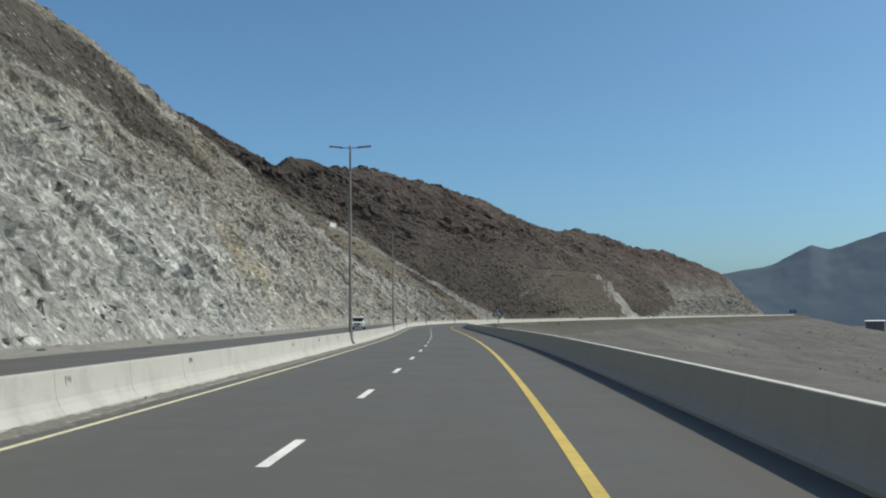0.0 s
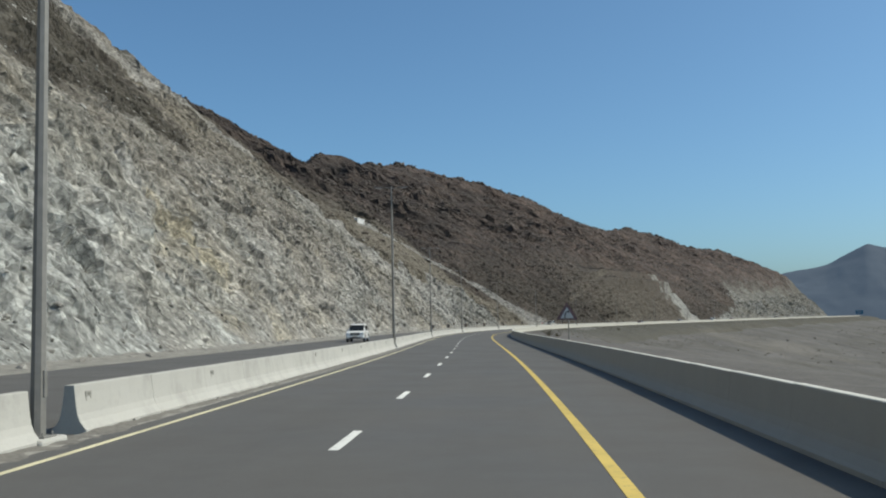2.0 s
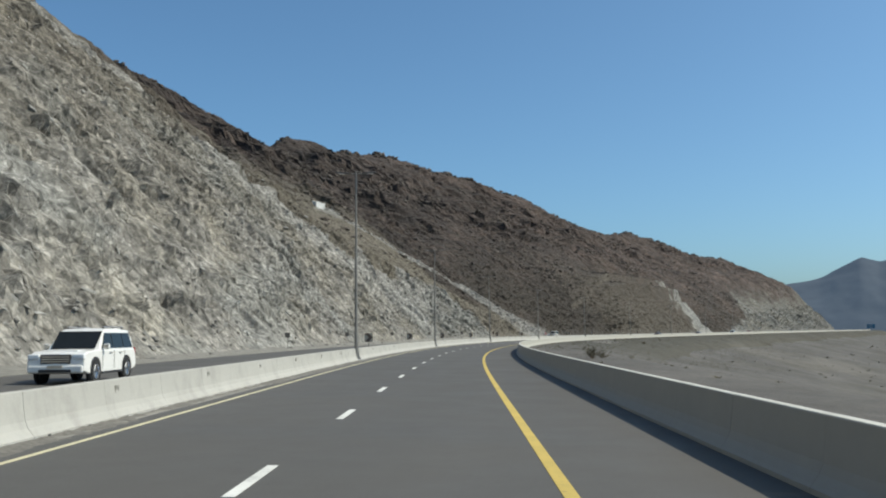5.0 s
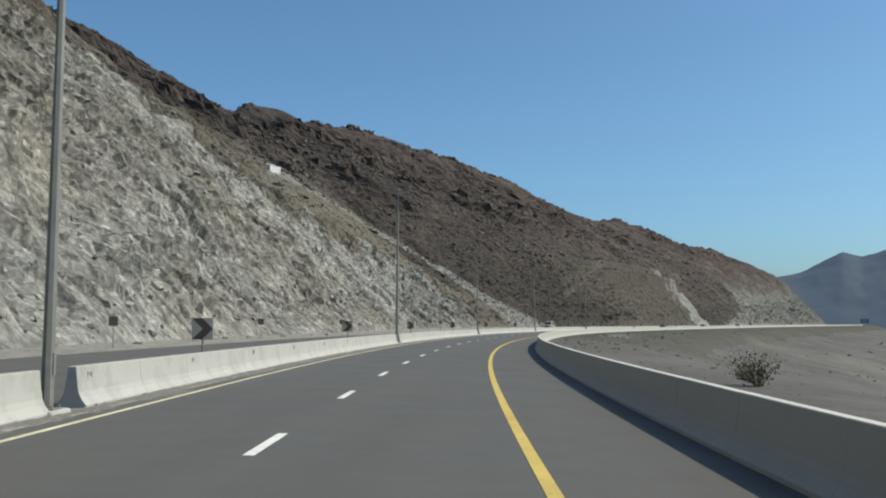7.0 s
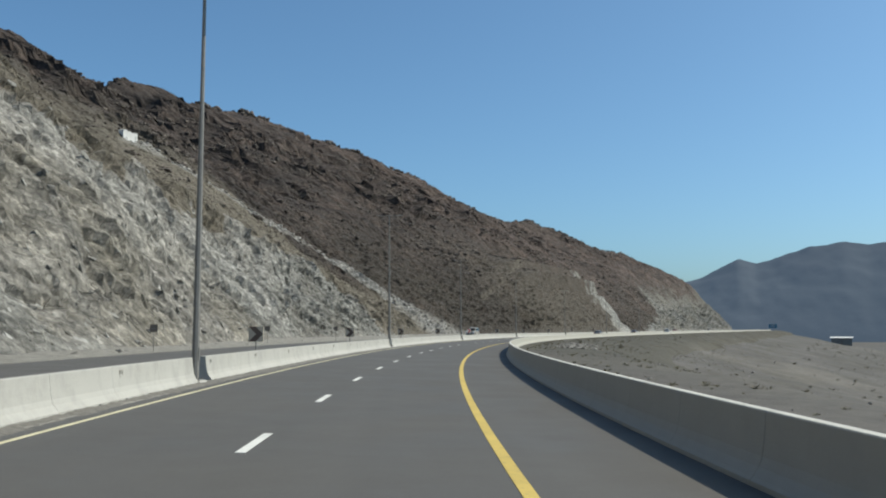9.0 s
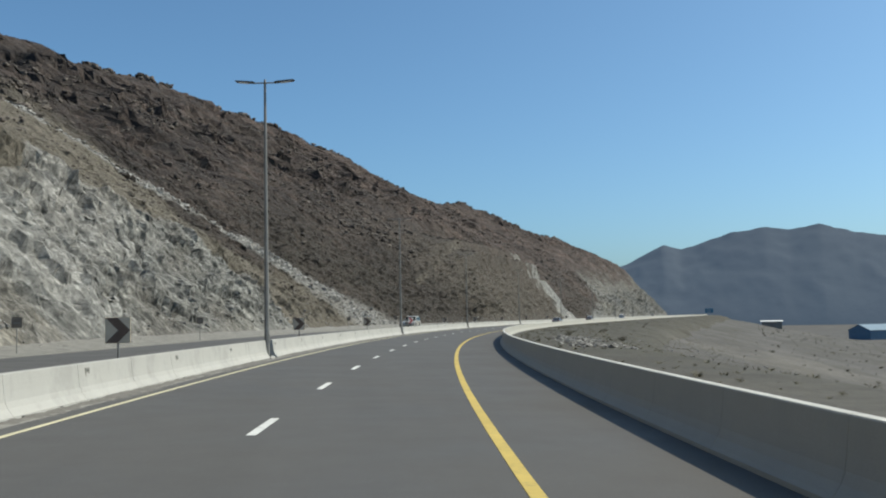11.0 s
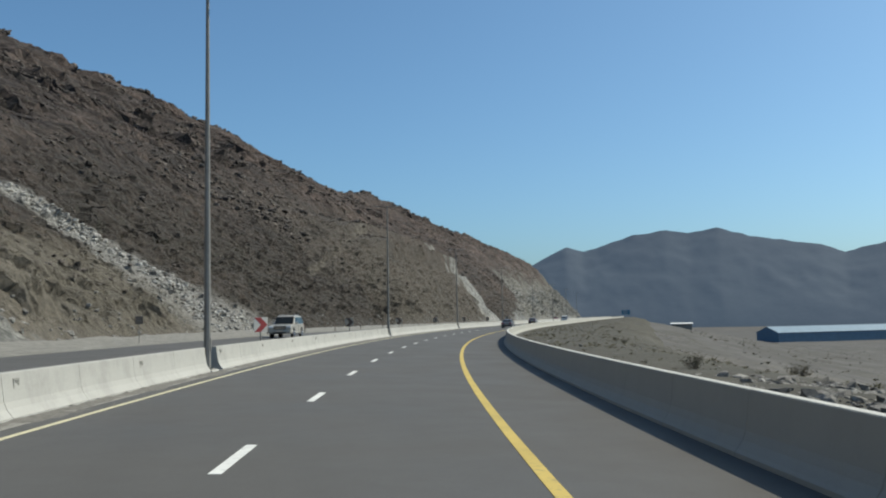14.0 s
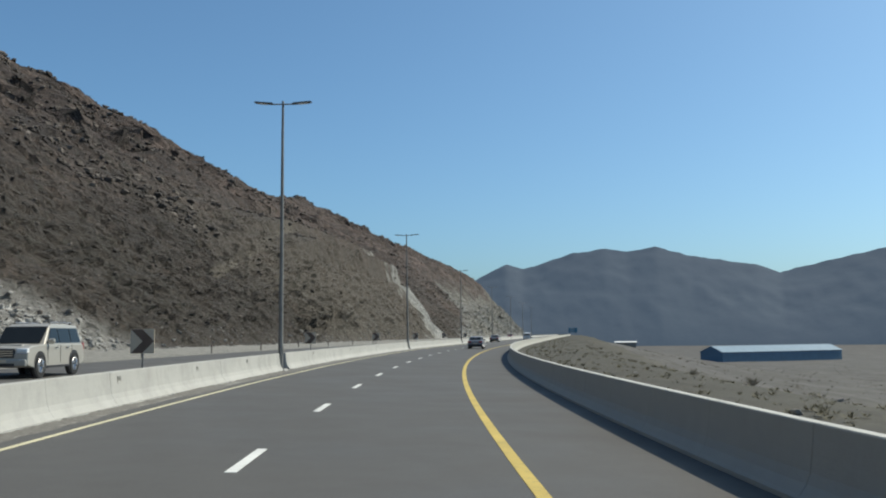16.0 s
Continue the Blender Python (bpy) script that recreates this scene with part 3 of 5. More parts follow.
    earth = np.clip(1.4 - np.abs(S2 - 340) / 75, 0, 1) * np.clip(1.8 - W2 / 75, 0, 1) * np.clip((388 - S2 + (W2 - 36) * 0.4) / 8, 0, 1) * 1.5 + np.interp(S2, [520, 545, 660, 700], [0, 0.36, 0.3, 0]) * np.clip(2.2 - W2 / 42, 0, 1) + np.interp(S2, [374, 388, 424, 436], [0, 0.9, 0.9, 0]) * np.clip((47 - W2) / 5, 0, 1)
    # a narrow graded track slanting up the hillside
    k_ = np.clip(((S2 - 516) * 78 + (W2 - 52) * 11) / 6205, 0, 1)
    track = np.clip(2.2 - np.hypot(S2 - 516 - 78 * k_, W2 - 52 - 11 * k_) / 0.55, 0, 1)
    earth = np.maximum(earth, track * 0.6)
    # spill of broken rock from the hut down to the road, with a fan at its foot
    t_ = np.clip((82 - W2) / 47, 0, 1)
    off = np.abs(S2 - spill_line(W2)) * 0.75 + 40 * (W2 > 83) + fbm(P / 5, 3) * 2.0
    spill = np.clip(1.6 - off / (2.6 + 8 * t_ ** 4), 0, 1)
    for key, val in (("natural", nat), ("earth", np.clip(earth, 0, 1)), ("spill", spill), ("rim", rim_line), ("olive", olive), ("cool", cool), ("tawny", tawny)):
        hill.data.attributes.new(key, "FLOAT", "POINT").data.foreach_set("value", np.ascontiguousarray(val, dtype=np.float32).ravel())
    return tagged(hill, "grey blasted rock cutting under a brown stony hillside", "hillside", kind="structure")


hillside = build_hillside()


def road_distance(x, y):
    """Signed distance to the right edge line (positive on the valley side) and station."""
    pick = np.arange(0, len(SS), 6)
    best, st = np.full(x.shape, 9e9), np.zeros(x.shape)
    sd = np.zeros(x.shape)
    for k in pick:
        dx, dy = x - RX[k], y - RY[k]
        d = dx * dx + dy * dy
        near = d < best
        best, st = np.where(near, d, best), np.where(near, SS[k], st)
        sd = np.where(near, dx * np.cos(TH[k]) + dy * np.sin(TH[k]), sd)
    return np.sign(sd) * np.sqrt(best), st


def valley_height(x, y):
    u, st = road_distance(x, y)
    z = np.interp(u, [-60, -22, -5, 3, 12, 24, 50, 75, 105, 150, 220, 320, 1000, 5000], [-1.5, -1.2, -0.9, -0.8, -1.4, -4.2, -10.0, -16.0, -21.5, -28.5, -35, -39.5, -41, -43])
    p = np.stack([x, y, 0 * x], -1)
    wild = np.clip((u - 8) / 25, 0, 1)
    return z + np.interp(st, RISE_S, RISE) + wild * (fbm(p / 60, 4) * 1.2 + fbm(p / 11, 3) * 0.5), u


def build_ground():
    gx = np.concatenate([-np.geomspace(40, 4500, 16)[::-1], np.arange(-30, 700, 5.0), np.geomspace(710, 4600, 26)])
    gy = np.concatenate([-np.geomspace(60, 4000, 10)[::-1], np.arange(-50, 1300, 5.0), np.geomspace(1310, 4800, 22)])
    X, Y = np.meshgrid(gx, gy, indexing="ij")
    Z, u = valley_height(X, Y)
    v = np.stack([X, Y, Z], -1).reshape(-1, 3)
    return tagged(mesh_ob("ground", v, [f[::-1] for f in grid_faces(len(gx), len(gy))][::1], M_SOIL, smooth=True), "dry stony valley floor with sparse scrub", "ground", kind="structure")


ground = build_ground()


def strip(name, s, u0, u1, h, material, label, category, parent=None):
    v, f = sweep(s, [(u0, h - 0.25), (u0, h), (u1, h), (u1, h - 0.25)])
    return tagged(mesh_ob(name, v, f, material, parent), label, category, kind="structure")


STEPS = np.arange(-60, 1420, 4.0)
road = strip("road", STEPS, -8.9, 3.3, 0.0, M_ASPHALT, "two-lane grey asphalt carriageway with painted lines", "road")
opposite_road = strip("opposite_road", STEPS, -19.6, -8.9, -0.004, M_ASPHALT, "grey asphalt carriageway for oncoming cars", "road")


def build_verge():
    s = np.arange(-60, 1420, 2.0)
    u = np.array([3.28, 4.5, 6.5, 9.0, 12.0, 16.0, 22.0, 25.0, 29.0])
    S2, U2 = np.meshgrid(s, u, indexing="ij")
    P = line(S2, U2, np.interp(U2, [3.28, 8, 13, 22, 25, 29], [-0.05, -0.2, -0.5, -2.7, -4.6, -8.5]))
    P[..., 2] += fbm(P / 5, 3) * np.interp(U2, [3.28, 6, 22], [0.02, 0.16, 0.45]) * np.interp(S2, [300, 480, 560], [0.8, 1.0, 2.4])
    return tagged(mesh_ob("verge", P.reshape(-1, 3), [f[::-1] for f in grid_faces(len(s), len(u))], M_VERGE, smooth=True), "stony earth verge falling away from the barrier", "verge", kind="structure")


verge = build_verge()
v, f = sweep(np.arange(-60, 1420, 1.5), [(-24.5, -0.3), (-24.5, 0.3), (-23.2, 0.16), (-22.2, 0.1), (-21.2, 0.06), (-20.3, 0.035), (-19.5, 0.012), (-19.5, -0.3)])
rough = fbm(v / 0.9, 3) * 0.09 + fbm(v / 4, 2) * 0.07
v[:, 2] += np.where(np.arange(len(v)) % 8 < 6, rough, 0)
tagged(mesh_ob("verge", v, f, M_GRAVEL), "pale gravel strip at the foot of the rock", "verge", kind="structure")


def paint_line(u, width, material, label):
    v, f = sweep(np.arange(-60, 1400, 4.0), [(u - width / 2, 0.001), (u - width / 2, 0.006), (u + width / 2, 0.006), (u + width / 2, 0.001)])
    tagged(mesh_ob("edge_line", v, f, material, road), label)


v, f = sweep(np.arange(-60, 700, 2.0), [(-8.15, 0.001), (-8.15, 0.025), (-7.98, 0.012), (-7.8, 0.004), (-7.8, 0.001)])
v = v + np.stack([fbm(v / 0.7, 2) * 0.05, 0 * v[:, 0], np.zeros(len(v))], -1)
tagged(mesh_ob("dust_strip", v, f, M_DUST, road, True), "pale windblown dust along the barrier foot")
paint_line(-0.022, 0.175, M_YELLOW, "broad yellow edge line")
paint_line(-7.35, 0.11, M_PALEYELLOW, "faded yellow edge line")
for k in range(-2, 150):
    s0 = 1.42 + k * 9.22
    v, f = sweep(np.array([s0 + 0.18, s0 + 1.4, s0 + 2.6]), [(-3.785, 0.001), (-3.785, 0.006), (-3.635, 0.006), (-3.635, 0.001)])
    mesh_ob("lane_dash", v, f, M_WHITE, road)

# ---- distant range on the far side of the valley ----
# bearing from the way ahead in degrees, height in metres at 3.9 km
RANGE_AZ = [-40, 0, 10, 17.76, 19.94, 20.93, 23.76, 25.73, 27.02, 28.64, 30.52, 32.68, 34.19, 35.37, 37.15, 38.89, 40.81, 48, 56, 64, 80, 100, 130]
RANGE_Z = [120, 120, 120, 205, 283, 259, 319, 339, 321, 340, 303, 276, 260, 227, 253, 282, 306, 390, 340, 380, 300, 250, 220]


def build_range():
    cx, cy = 0.0, 200.0
    az = np.radians(np.arange(-40, 130, 0.2))
    lev = np.linspace(0, 1, 26)
    A, L = np.meshgrid(az, lev, indexing="ij")
    top = np.interp(np.degrees(A), RANGE_AZ, RANGE_Z)
    R = 3300 + 600 * L
    P = np.stack([cx + R * np.sin(A), cy + R * np.cos(A), -48 + (top + 48) * L ** 0.9], -1)
    rough = fbm(P / 220, 6, 0.6, True) * 8 * np.sin(np.pi * np.clip(L, 0, 1)) + fbm(P / 60, 3) * 4 * L
    P[..., 2] += rough
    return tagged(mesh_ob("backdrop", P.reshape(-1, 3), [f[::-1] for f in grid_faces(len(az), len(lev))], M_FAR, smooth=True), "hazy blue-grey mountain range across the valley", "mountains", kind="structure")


distant_range = build_range()

# ---- things ----
def part(name, bm, material, parent, label=""):
    me = bpy.data.meshes.new(name)
    bm.to_mesh(me)
    bm.free()
    me.materials.append(material)
    ob = new(name, me)
    ob.parent = parent
    return tagged(ob, label)


def thing(name, m, label, category, group=""):
    ob = new(name)
    ob.empty_display_size = 0.3
    ob.matrix_world = m
    return tagged(ob, label, category, group)


def box(bm, x0, x1, y0, y1, z0, z1, bevel=0.0):
    r = bmesh.ops.create_cube(bm, size=1.0, matrix=Matrix.Translation(((x0 + x1) / 2, (y0 + y1) / 2, (z0 + z1) / 2)) @ Matrix.Diagonal((x1 - x0, y1 - y0, z1 - z0, 1)))
    if bevel:
        e = list({e for v in r["verts"] for e in v.link_edges})
        bmesh.ops.bevel(bm, geom=e, offset=bevel, segments=2, affect="EDGES", profile=0.5)
    return bm


def tube(bm, p, q, r0, r1, n=10):
    p, q = Vector(p), Vector(q)
    d = q - p
    m = Matrix.Translation((p + q) / 2) @ d.to_track_quat("Z", "Y").to_matrix().to_4x4()
    bmesh.ops.create_cone(bm, cap_ends=True, segments=n, radius1=r0, radius2=r1, depth=d.length, matrix=m)
    return bm


def slab(bm, outline, x0, x1):
    """An outline of (y, z) given thickness from x0 to x1."""
    a = [bm.verts.new((x0, y, z)) for y, z in outline]
    b = [bm.verts.new((x1, y, z)) for y, z in outline]
    bm.faces.new(a)
    bm.faces.new(b[::-1])
    n = len(outline)
    for i in range(n):
        bm.faces.new((a[(i + 1) % n], a[i], b[i], b[(i + 1) % n]))
    bmesh.ops.recalc_face_normals(bm, faces=bm.faces)
    return bm


def plate(bm, outline, y0, y1):
    """An outline of (x, z) given thickness from y0 to y1."""
    a = [bm.verts.new((x, y0, z)) for x, z in outline]
    b = [bm.verts.new((x, y1, z)) for x, z in outline]
    bm.faces.new(a)
    bm.faces.new(b[::-1])
    n = len(outline)
    for i in range(n):
        bm.faces.new((a[(i + 1) % n], a[i], b[i], b[(i + 1) % n]))
    bmesh.ops.recalc_face_normals(bm, faces=bm.faces)
    return bm


# ---- concrete barriers: precast lengths between the lamp posts ----
POST0, PITCH, LENGTH = 57.6, 57.2, 3.48
PROFILE = [(-0.30, -0.05), (-0.30, 0.07), (-0.265, 0.11), (-0.19, 0.22), (-0.145, 0.34), (-0.118, 0.52), (-0.098, 0.70), (-0.085, 0.855), (-0.07, 0.87),
           (0.07, 0.87), (0.085, 0.855), (0.098, 0.70), (0.118, 0.52), (0.145, 0.34), (0.19, 0.22), (0.265, 0.11), (0.30, 0.07), (0.30, -0.05)]


def length_mesh(length, material, tall=1.0):
    n = len(PROFILE)
    ys = [0.005, 0.016, length - 0.016, length - 0.005]
    inset = [0.011, 0.0, 0.0, 0.011]
    v = [(u * (1 - g * 3), y, h * tall - (g if h > 0.5 else 0)) for y, g in zip(ys, inset) for u, h in PROFILE]
    f = [(k * n + j, k * n + (j + 1) % n, (k + 1) * n + (j + 1) % n, (k + 1) * n + j) for k in range(3) for j in range(n)]
    f += [tuple(range(n - 1, -1, -1)), tuple(range(3 * n, 4 * n))]
    return mesh_data("segment", v, f, material)


SEG_LEFT, SEG_RIGHT = length_mesh(LENGTH, M_CONCRETE, 0.92), length_mesh(PITCH / 16, M_SHADED)
b = bmesh.new()
for y0, z0, z1 in ((0.42, 0.50, 0.66), (0.52, 0.60, 0.68), (0.60, 0.56, 0.66)):
    box(b, 0.1, 0.114, y0, y0 + 0.05, z0, z1)
box(b, 0.1, 0.112, 0.42, 0.65, 0.66, 0.69)
MARK = bpy.data.meshes.new("lifting_mark")
b.to_mesh(MARK)
b.free()
MARK.materials.append(M_MARK)
# dark block on the foot stands for the shade inside a drain slot
b = box(bmesh.new(), 0.26, 0.306, -0.06, 0.06, 0.0, 0.05)
SLOT = bpy.data.meshes.new("drain_slot")
b.to_mesh(SLOT)
b.free()
SLOT.materials.append(M_SLOT)


def child(name, data, parent, m):
    ob = new(name, data)
    ob.parent = parent
    ob.matrix_local = m
    return ob


def barrier_runs(u, first, last, near, seg, length, start, label, detailed):
    rng = random.Random(5)
    for k in range(first, last):
        s0 = POST0 + PITCH * k + start
        root = thing("concrete_barrier", along(s0, u), label, "barrier", "barrier runs")
        inv = root.matrix_world.inverted()
        if k < near:
            for j in range(16):
                s = s0 + j * length
                ob = child("segment", seg, root, inv @ along(s, u + rng.uniform(-0.002, 0.002)) @ Matrix.Rotation(-float(np.interp(s, S_KNOTS, CURVE)) * -length / 2 + rng.uniform(-0.0004, 0.0004), 4, "Z") @ Matrix.Diagonal((1, float(np.linalg.norm(line(s + length, u) - line(s, u))) / length, 1, 1)))
                if detailed and j % 2 == 0 and rng.random() < 0.9:
                    child("lifting_mark", MARK, ob, Matrix.Translation((0, rng.uniform(-0.05, 0.15), rng.uniform(-0.02, 0.02))))
                if detailed:
                    for q in (0.5, 2.2):
                        if rng.random() < 0.55:
                            child("drain_slot", SLOT, ob, Matrix.Translation((0, q + rng.uniform(-0.2, 0.3), 0)))
        else:
            v, f = sweep(np.linspace(s0, s0 + 16 * length, 9), [(p + u, h * (0.92 if detailed else 1)) for p, h in PROFILE])
            m = np.array(inv)
            v = v @ m[:3, :3].T + m[:3, 3]
            ob = mesh_ob("segment", v, f, seg.materials[0], root)


barrier_runs(-8.40, -2, 23, 8, SEG_LEFT, LENGTH, 1.25, "pale precast concrete barrier run between two lamp posts", True)
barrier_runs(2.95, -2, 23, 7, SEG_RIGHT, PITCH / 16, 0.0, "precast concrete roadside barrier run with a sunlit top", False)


# ---- lamp posts in the gaps of the median barrier ----
def lamp_post(m):
    root = thing("street_lamp", m, "tall grey steel lamp post with two flat lamp heads", "street lamp", "median lamp posts")
    b = bmesh.new()
    box(b, -0.28, 0.28, -0.42, 0.42, -0.1, 0.1, 0.05)
    part("footing", b, M_CONCRETE, root, "rough mortar footing")
    b = bmesh.new()
    box(b, -0.2, 0.2, -0.2, 0.2, 0.1, 0.125, 0.006)
    part("base_plate", b, M_STEEL, root)
    for x in (-0.15, 0.15):
        for y in (-0.15, 0.15):
            part("bolt", tube(bmesh.new(), (x, y, 0.12), (x, y, 0.18), 0.018, 0.018, 6), M_STEEL, root)
    part("pole", tube(bmesh.new(), (0, 0, 0.12), (0, 0, 12.3), 0.12, 0.054, 8), M_STEEL, root)
    part("hatch", box(bmesh.new(), 0.085, 0.122, -0.05, 0.05, 0.7, 1.1, 0.006), M_STEEL, root)
    part("crossarm", tube(bmesh.new(), (-0.62, 0, 12.27), (0.62, 0, 12.27), 0.032, 0.032, 8), M_STEEL, root)
    part("cap", tube(bmesh.new(), (0, 0, 12.28), (0, 0, 12.42), 0.06, 0.045, 10), M_STEEL, root)
    for sgn in (-1, 1):
        b = bmesh.new()
        plate(b, [(sgn * 0.42, 12.27), (sgn * 0.50, 12.325), (sgn * 1.24, 12.385), (sgn * 1.33, 12.37), (sgn * 1.24, 12.33)][::sgn], -0.15, 0.15)
        head = part("lamp_head", b, M_LAMP, root, "dark flat lamp head")
        b = plate(bmesh.new(), [(sgn * 0.72, 12.262), (sgn * 0.72, 12.28), (sgn * 1.16, 12.325), (sgn * 1.16, 12.307)][::sgn], -0.11, 0.11)
        part("lens", b, M_LENS, head, "clear lamp glass")
    return root


first_lamp = lamp_post(along(POST0, -8.3))
for k in list(range(-2, 0)) + list(range(1, 13)):
    copy_thing(first_lamp, along(POST0 + PITCH * k, -8.3) @ Matrix.Rotation(radians(((k * 37) % 7 - 3) * 0.1), 4, "Y"))


# ---- signs ----
def bend_sign(m):
    root = thing("warning_sign", m, "triangular bend warning sign with dark red border", "road sign")
    part("post", tube(bmesh.new(), (0.08, 0.05, -1.0), (0.08, 0.05, 2.6), 0.04, 0.04, 10), M_STEEL, root)
    c = [(-0.66, 0.0), (0.66, 0.0), (0.0, 1.1)]
    tri = []
    for i in range(3):
        p, q, r = Vector(c[i - 1]), Vector(c[i]), Vector(c[(i + 1) % 3])
        tri += [tuple(q + (p - q).normalized() * 0.09), tuple(q + ((p - q).normalized() + (r - q).normalized()) * 0.03), tuple(q + (r - q).normalized() * 0.09)]
    z0 = 1.92
    board = part("board", plate(bmesh.new(), [(x, z + z0) for x, z in tri], 0.0, 0.012), M_MUTEDRED, root, "dull red border plate")
    inner = [(x * 0.70, 0.33 + (z - 0.36) * 0.70 + z0) for x, z in [(-0.60, 0.02), (0.60, 0.02), (0.0, 1.0)]]
    part("face", plate(bmesh.new(), inner, -0.006, -0.001), M_DULLWHITE, board, "pale triangular face")
    pts = [(-0.13, 0.13), (-0.13, 0.30), (-0.09, 0.40), (0.0, 0.48)]
    b = bmesh.new()
    for (xa, za), (xb, zb) in zip(pts, pts[1:]):
        d = Vector((xb - xa, zb - za)).normalized() * 0.01
        nx, nz = -d.y * 3.2, d.x * 3.2
        plate(b, [(xa + nx - d.x, za + nz + z0 - d.y), (xb + nx + d.x, zb + nz + z0 + d.y), (xb - nx + d.x, zb - nz + z0 + d.y), (xa - nx - d.x, za - nz + z0 - d.y)], -0.012, -0.006)
    plate(b, [(-0.045, 0.545 + z0), (0.14, 0.555 + z0), (0.125, 0.38 + z0), (0.06, 0.44 + z0)], -0.0125, -0.0065)
    part("arrow", b, M_BLACK, board, "black bend arrow")
    return root


def chevron_sign(m, white, red, label):
    root = thing("chevron_sign", m, label, "road sign", "bend chevrons")
    part("post", tube(bmesh.new(), (0, 0.035, -0.1), (0, 0.035, 1.6), 0.03, 0.03, 8), M_STEEL, root)
    board = part("board", box(bmesh.new(), -0.335, 0.335, -0.01, 0.008, 1.11, 1.78, 0.003), white, root)
    part("chevron", plate(bmesh.new(), [(-0.32, 1.12), (0.0, 1.12), (0.33, 1.445), (0.0, 1.77), (-0.32, 1.77), (0.01, 1.445)], -0.018, -0.0105), red, board)
    return root


def small_sign(m):
    root = thing("marker_sign", m, "small dark plate on a thin post, seen from behind", "road sign", "roadside markers")
    part("post", tube(bmesh.new(), (0, 0, -0.1), (0, 0, 1.5), 0.028, 0.028, 8), M_STEEL, root)
    part("plate", box(bmesh.new(), -0.26, 0.26, -0.03, -0.015, 1.25, 1.75, 0.003), M_SIGNBACK, root)
    part("bracket", box(bmesh.new(), -0.15, 0.15, -0.045, -0.03, 1.45, 1.5), M_STEEL, root)
    return root


def reflector_post(m):
    root = thing("marker_post", m, "short grey marker post at the edge of the gravel", "post", "roadside posts")
    part("post", box(bmesh.new(), -0.05, 0.05, -0.03, 0.03, -0.1, 0.7, 0.012), M_SIGNBACK, root)
    part("band", box(bmesh.new(), -0.052, 0.052, -0.032, 0.032, 0.5, 0.6), M_MUTEDRED, root)
    return root


bend_sign(along(101.0, 3.47, 0.11))
# one board is coloured as sunlit, the others as standing in shade
CHEV0, CHEV_PITCH = 184.2, 28.58
chev = chevron_sign(along(CHEV0, -9.05), M_SIGNWHITE, M_RED, "tan-grey square board with a dark red chevron, toned for shade")
chevron_sign(along(CHEV0 + CHEV_PITCH * 6, -9.05) @ Matrix.Rotation(radians(38), 4, "Z"), M_SUNLITWHITE, M_SUNLITRED, "square white board with a bright red chevron on a short post")
for k in (1, 2, 3, 4, 5, 7, 8, 9, 10, 11, 12):
    copy_thing(chev, along(CHEV0 + CHEV_PITCH * k, -9.05) @ Matrix.Rotation(radians(-2.0 * (k % 3) - 2), 4, "Z"))
plate_sign = small_sign(along(205.2, -20.6, 0.02))
for s in (233.0, 261.0, 289.0, 317.0, 346.8, 372.2, 401.0):
    copy_thing(plate_sign, along(s, -20.6, 0.02))
marker = reflector_post(along(402.0, -20.2, 0.0))
for k in range(1, 8):
    copy_thing(marker, along(402.0 + 14.0 * k, -20.2, 0.0))


# ---- cars ----
def car_shell(bm, outline, half):
    """A body from its side outline of (y, z); half(z) is the half width."""
    cols = [(-1.0, 0.05), (-0.97, 0.012), (-0.6, 0.0), (0.0, -0.012), (0.6, 0.0), (0.97, 0.012), (1.0, 0.05)]
    cy, cz = sum(p[0] for p in outline) / len(outline), 0.75
    rows = []
    for c, inset in cols:
        rows.append([bm.verts.new((c * half(z), y - inset * (1 if y > cy else -1), z - (inset if z > cz else 0))) for y, z in outline])
    n = len(outline)
    for a, b in zip(rows, rows[1:]):
        for i in range(n):
            bm.faces.new((a[i], a[(i + 1) % n], b[(i + 1) % n], b[i]))
    bm.faces.new(rows[0][::-1])
    bm.faces.new(rows[-1])
    bmesh.ops.recalc_face_normals(bm, faces=bm.faces)
    return bm


def wheel(root, x, y, r):
    sgn = 1 if x > 0 else -1
    w = part("wheel", tube(bmesh.new(), (x - 0.11, y, r), (x + 0.11, y, r), r, r, 20), M_TYRE, root, "black tyre")
    part("rim", tube(bmesh.new(), (x + sgn * 0.105, y, r), (x + sgn * 0.122, y, r), r * 0.64, r * 0.6, 14), M_RIM, w, "alloy rim")
    b = bmesh.new()
    for k in range(5):
        a = k * 2 * math.pi / 5
        tube(b, (x + sgn * 0.128, y, r), (x + sgn * 0.124, y + r * 0.58 * math.cos(a), r + r * 0.58 * math.sin(a)), 0.035, 0.022, 6)
    part("spokes", b, M_CHROME, w)


def rounded(bm, angle=32, offset=0.05):
    """Rounds the sharp edges of a shell."""
    e = [e for e in bm.edges if len(e.link_faces) == 2 and e.calc_face_angle(0) > radians(angle)]
    bmesh.ops.bevel(bm, geom=e, offset=offset, segments=2, affect="EDGES", profile=0.5, clamp_overlap=True)
    return bm


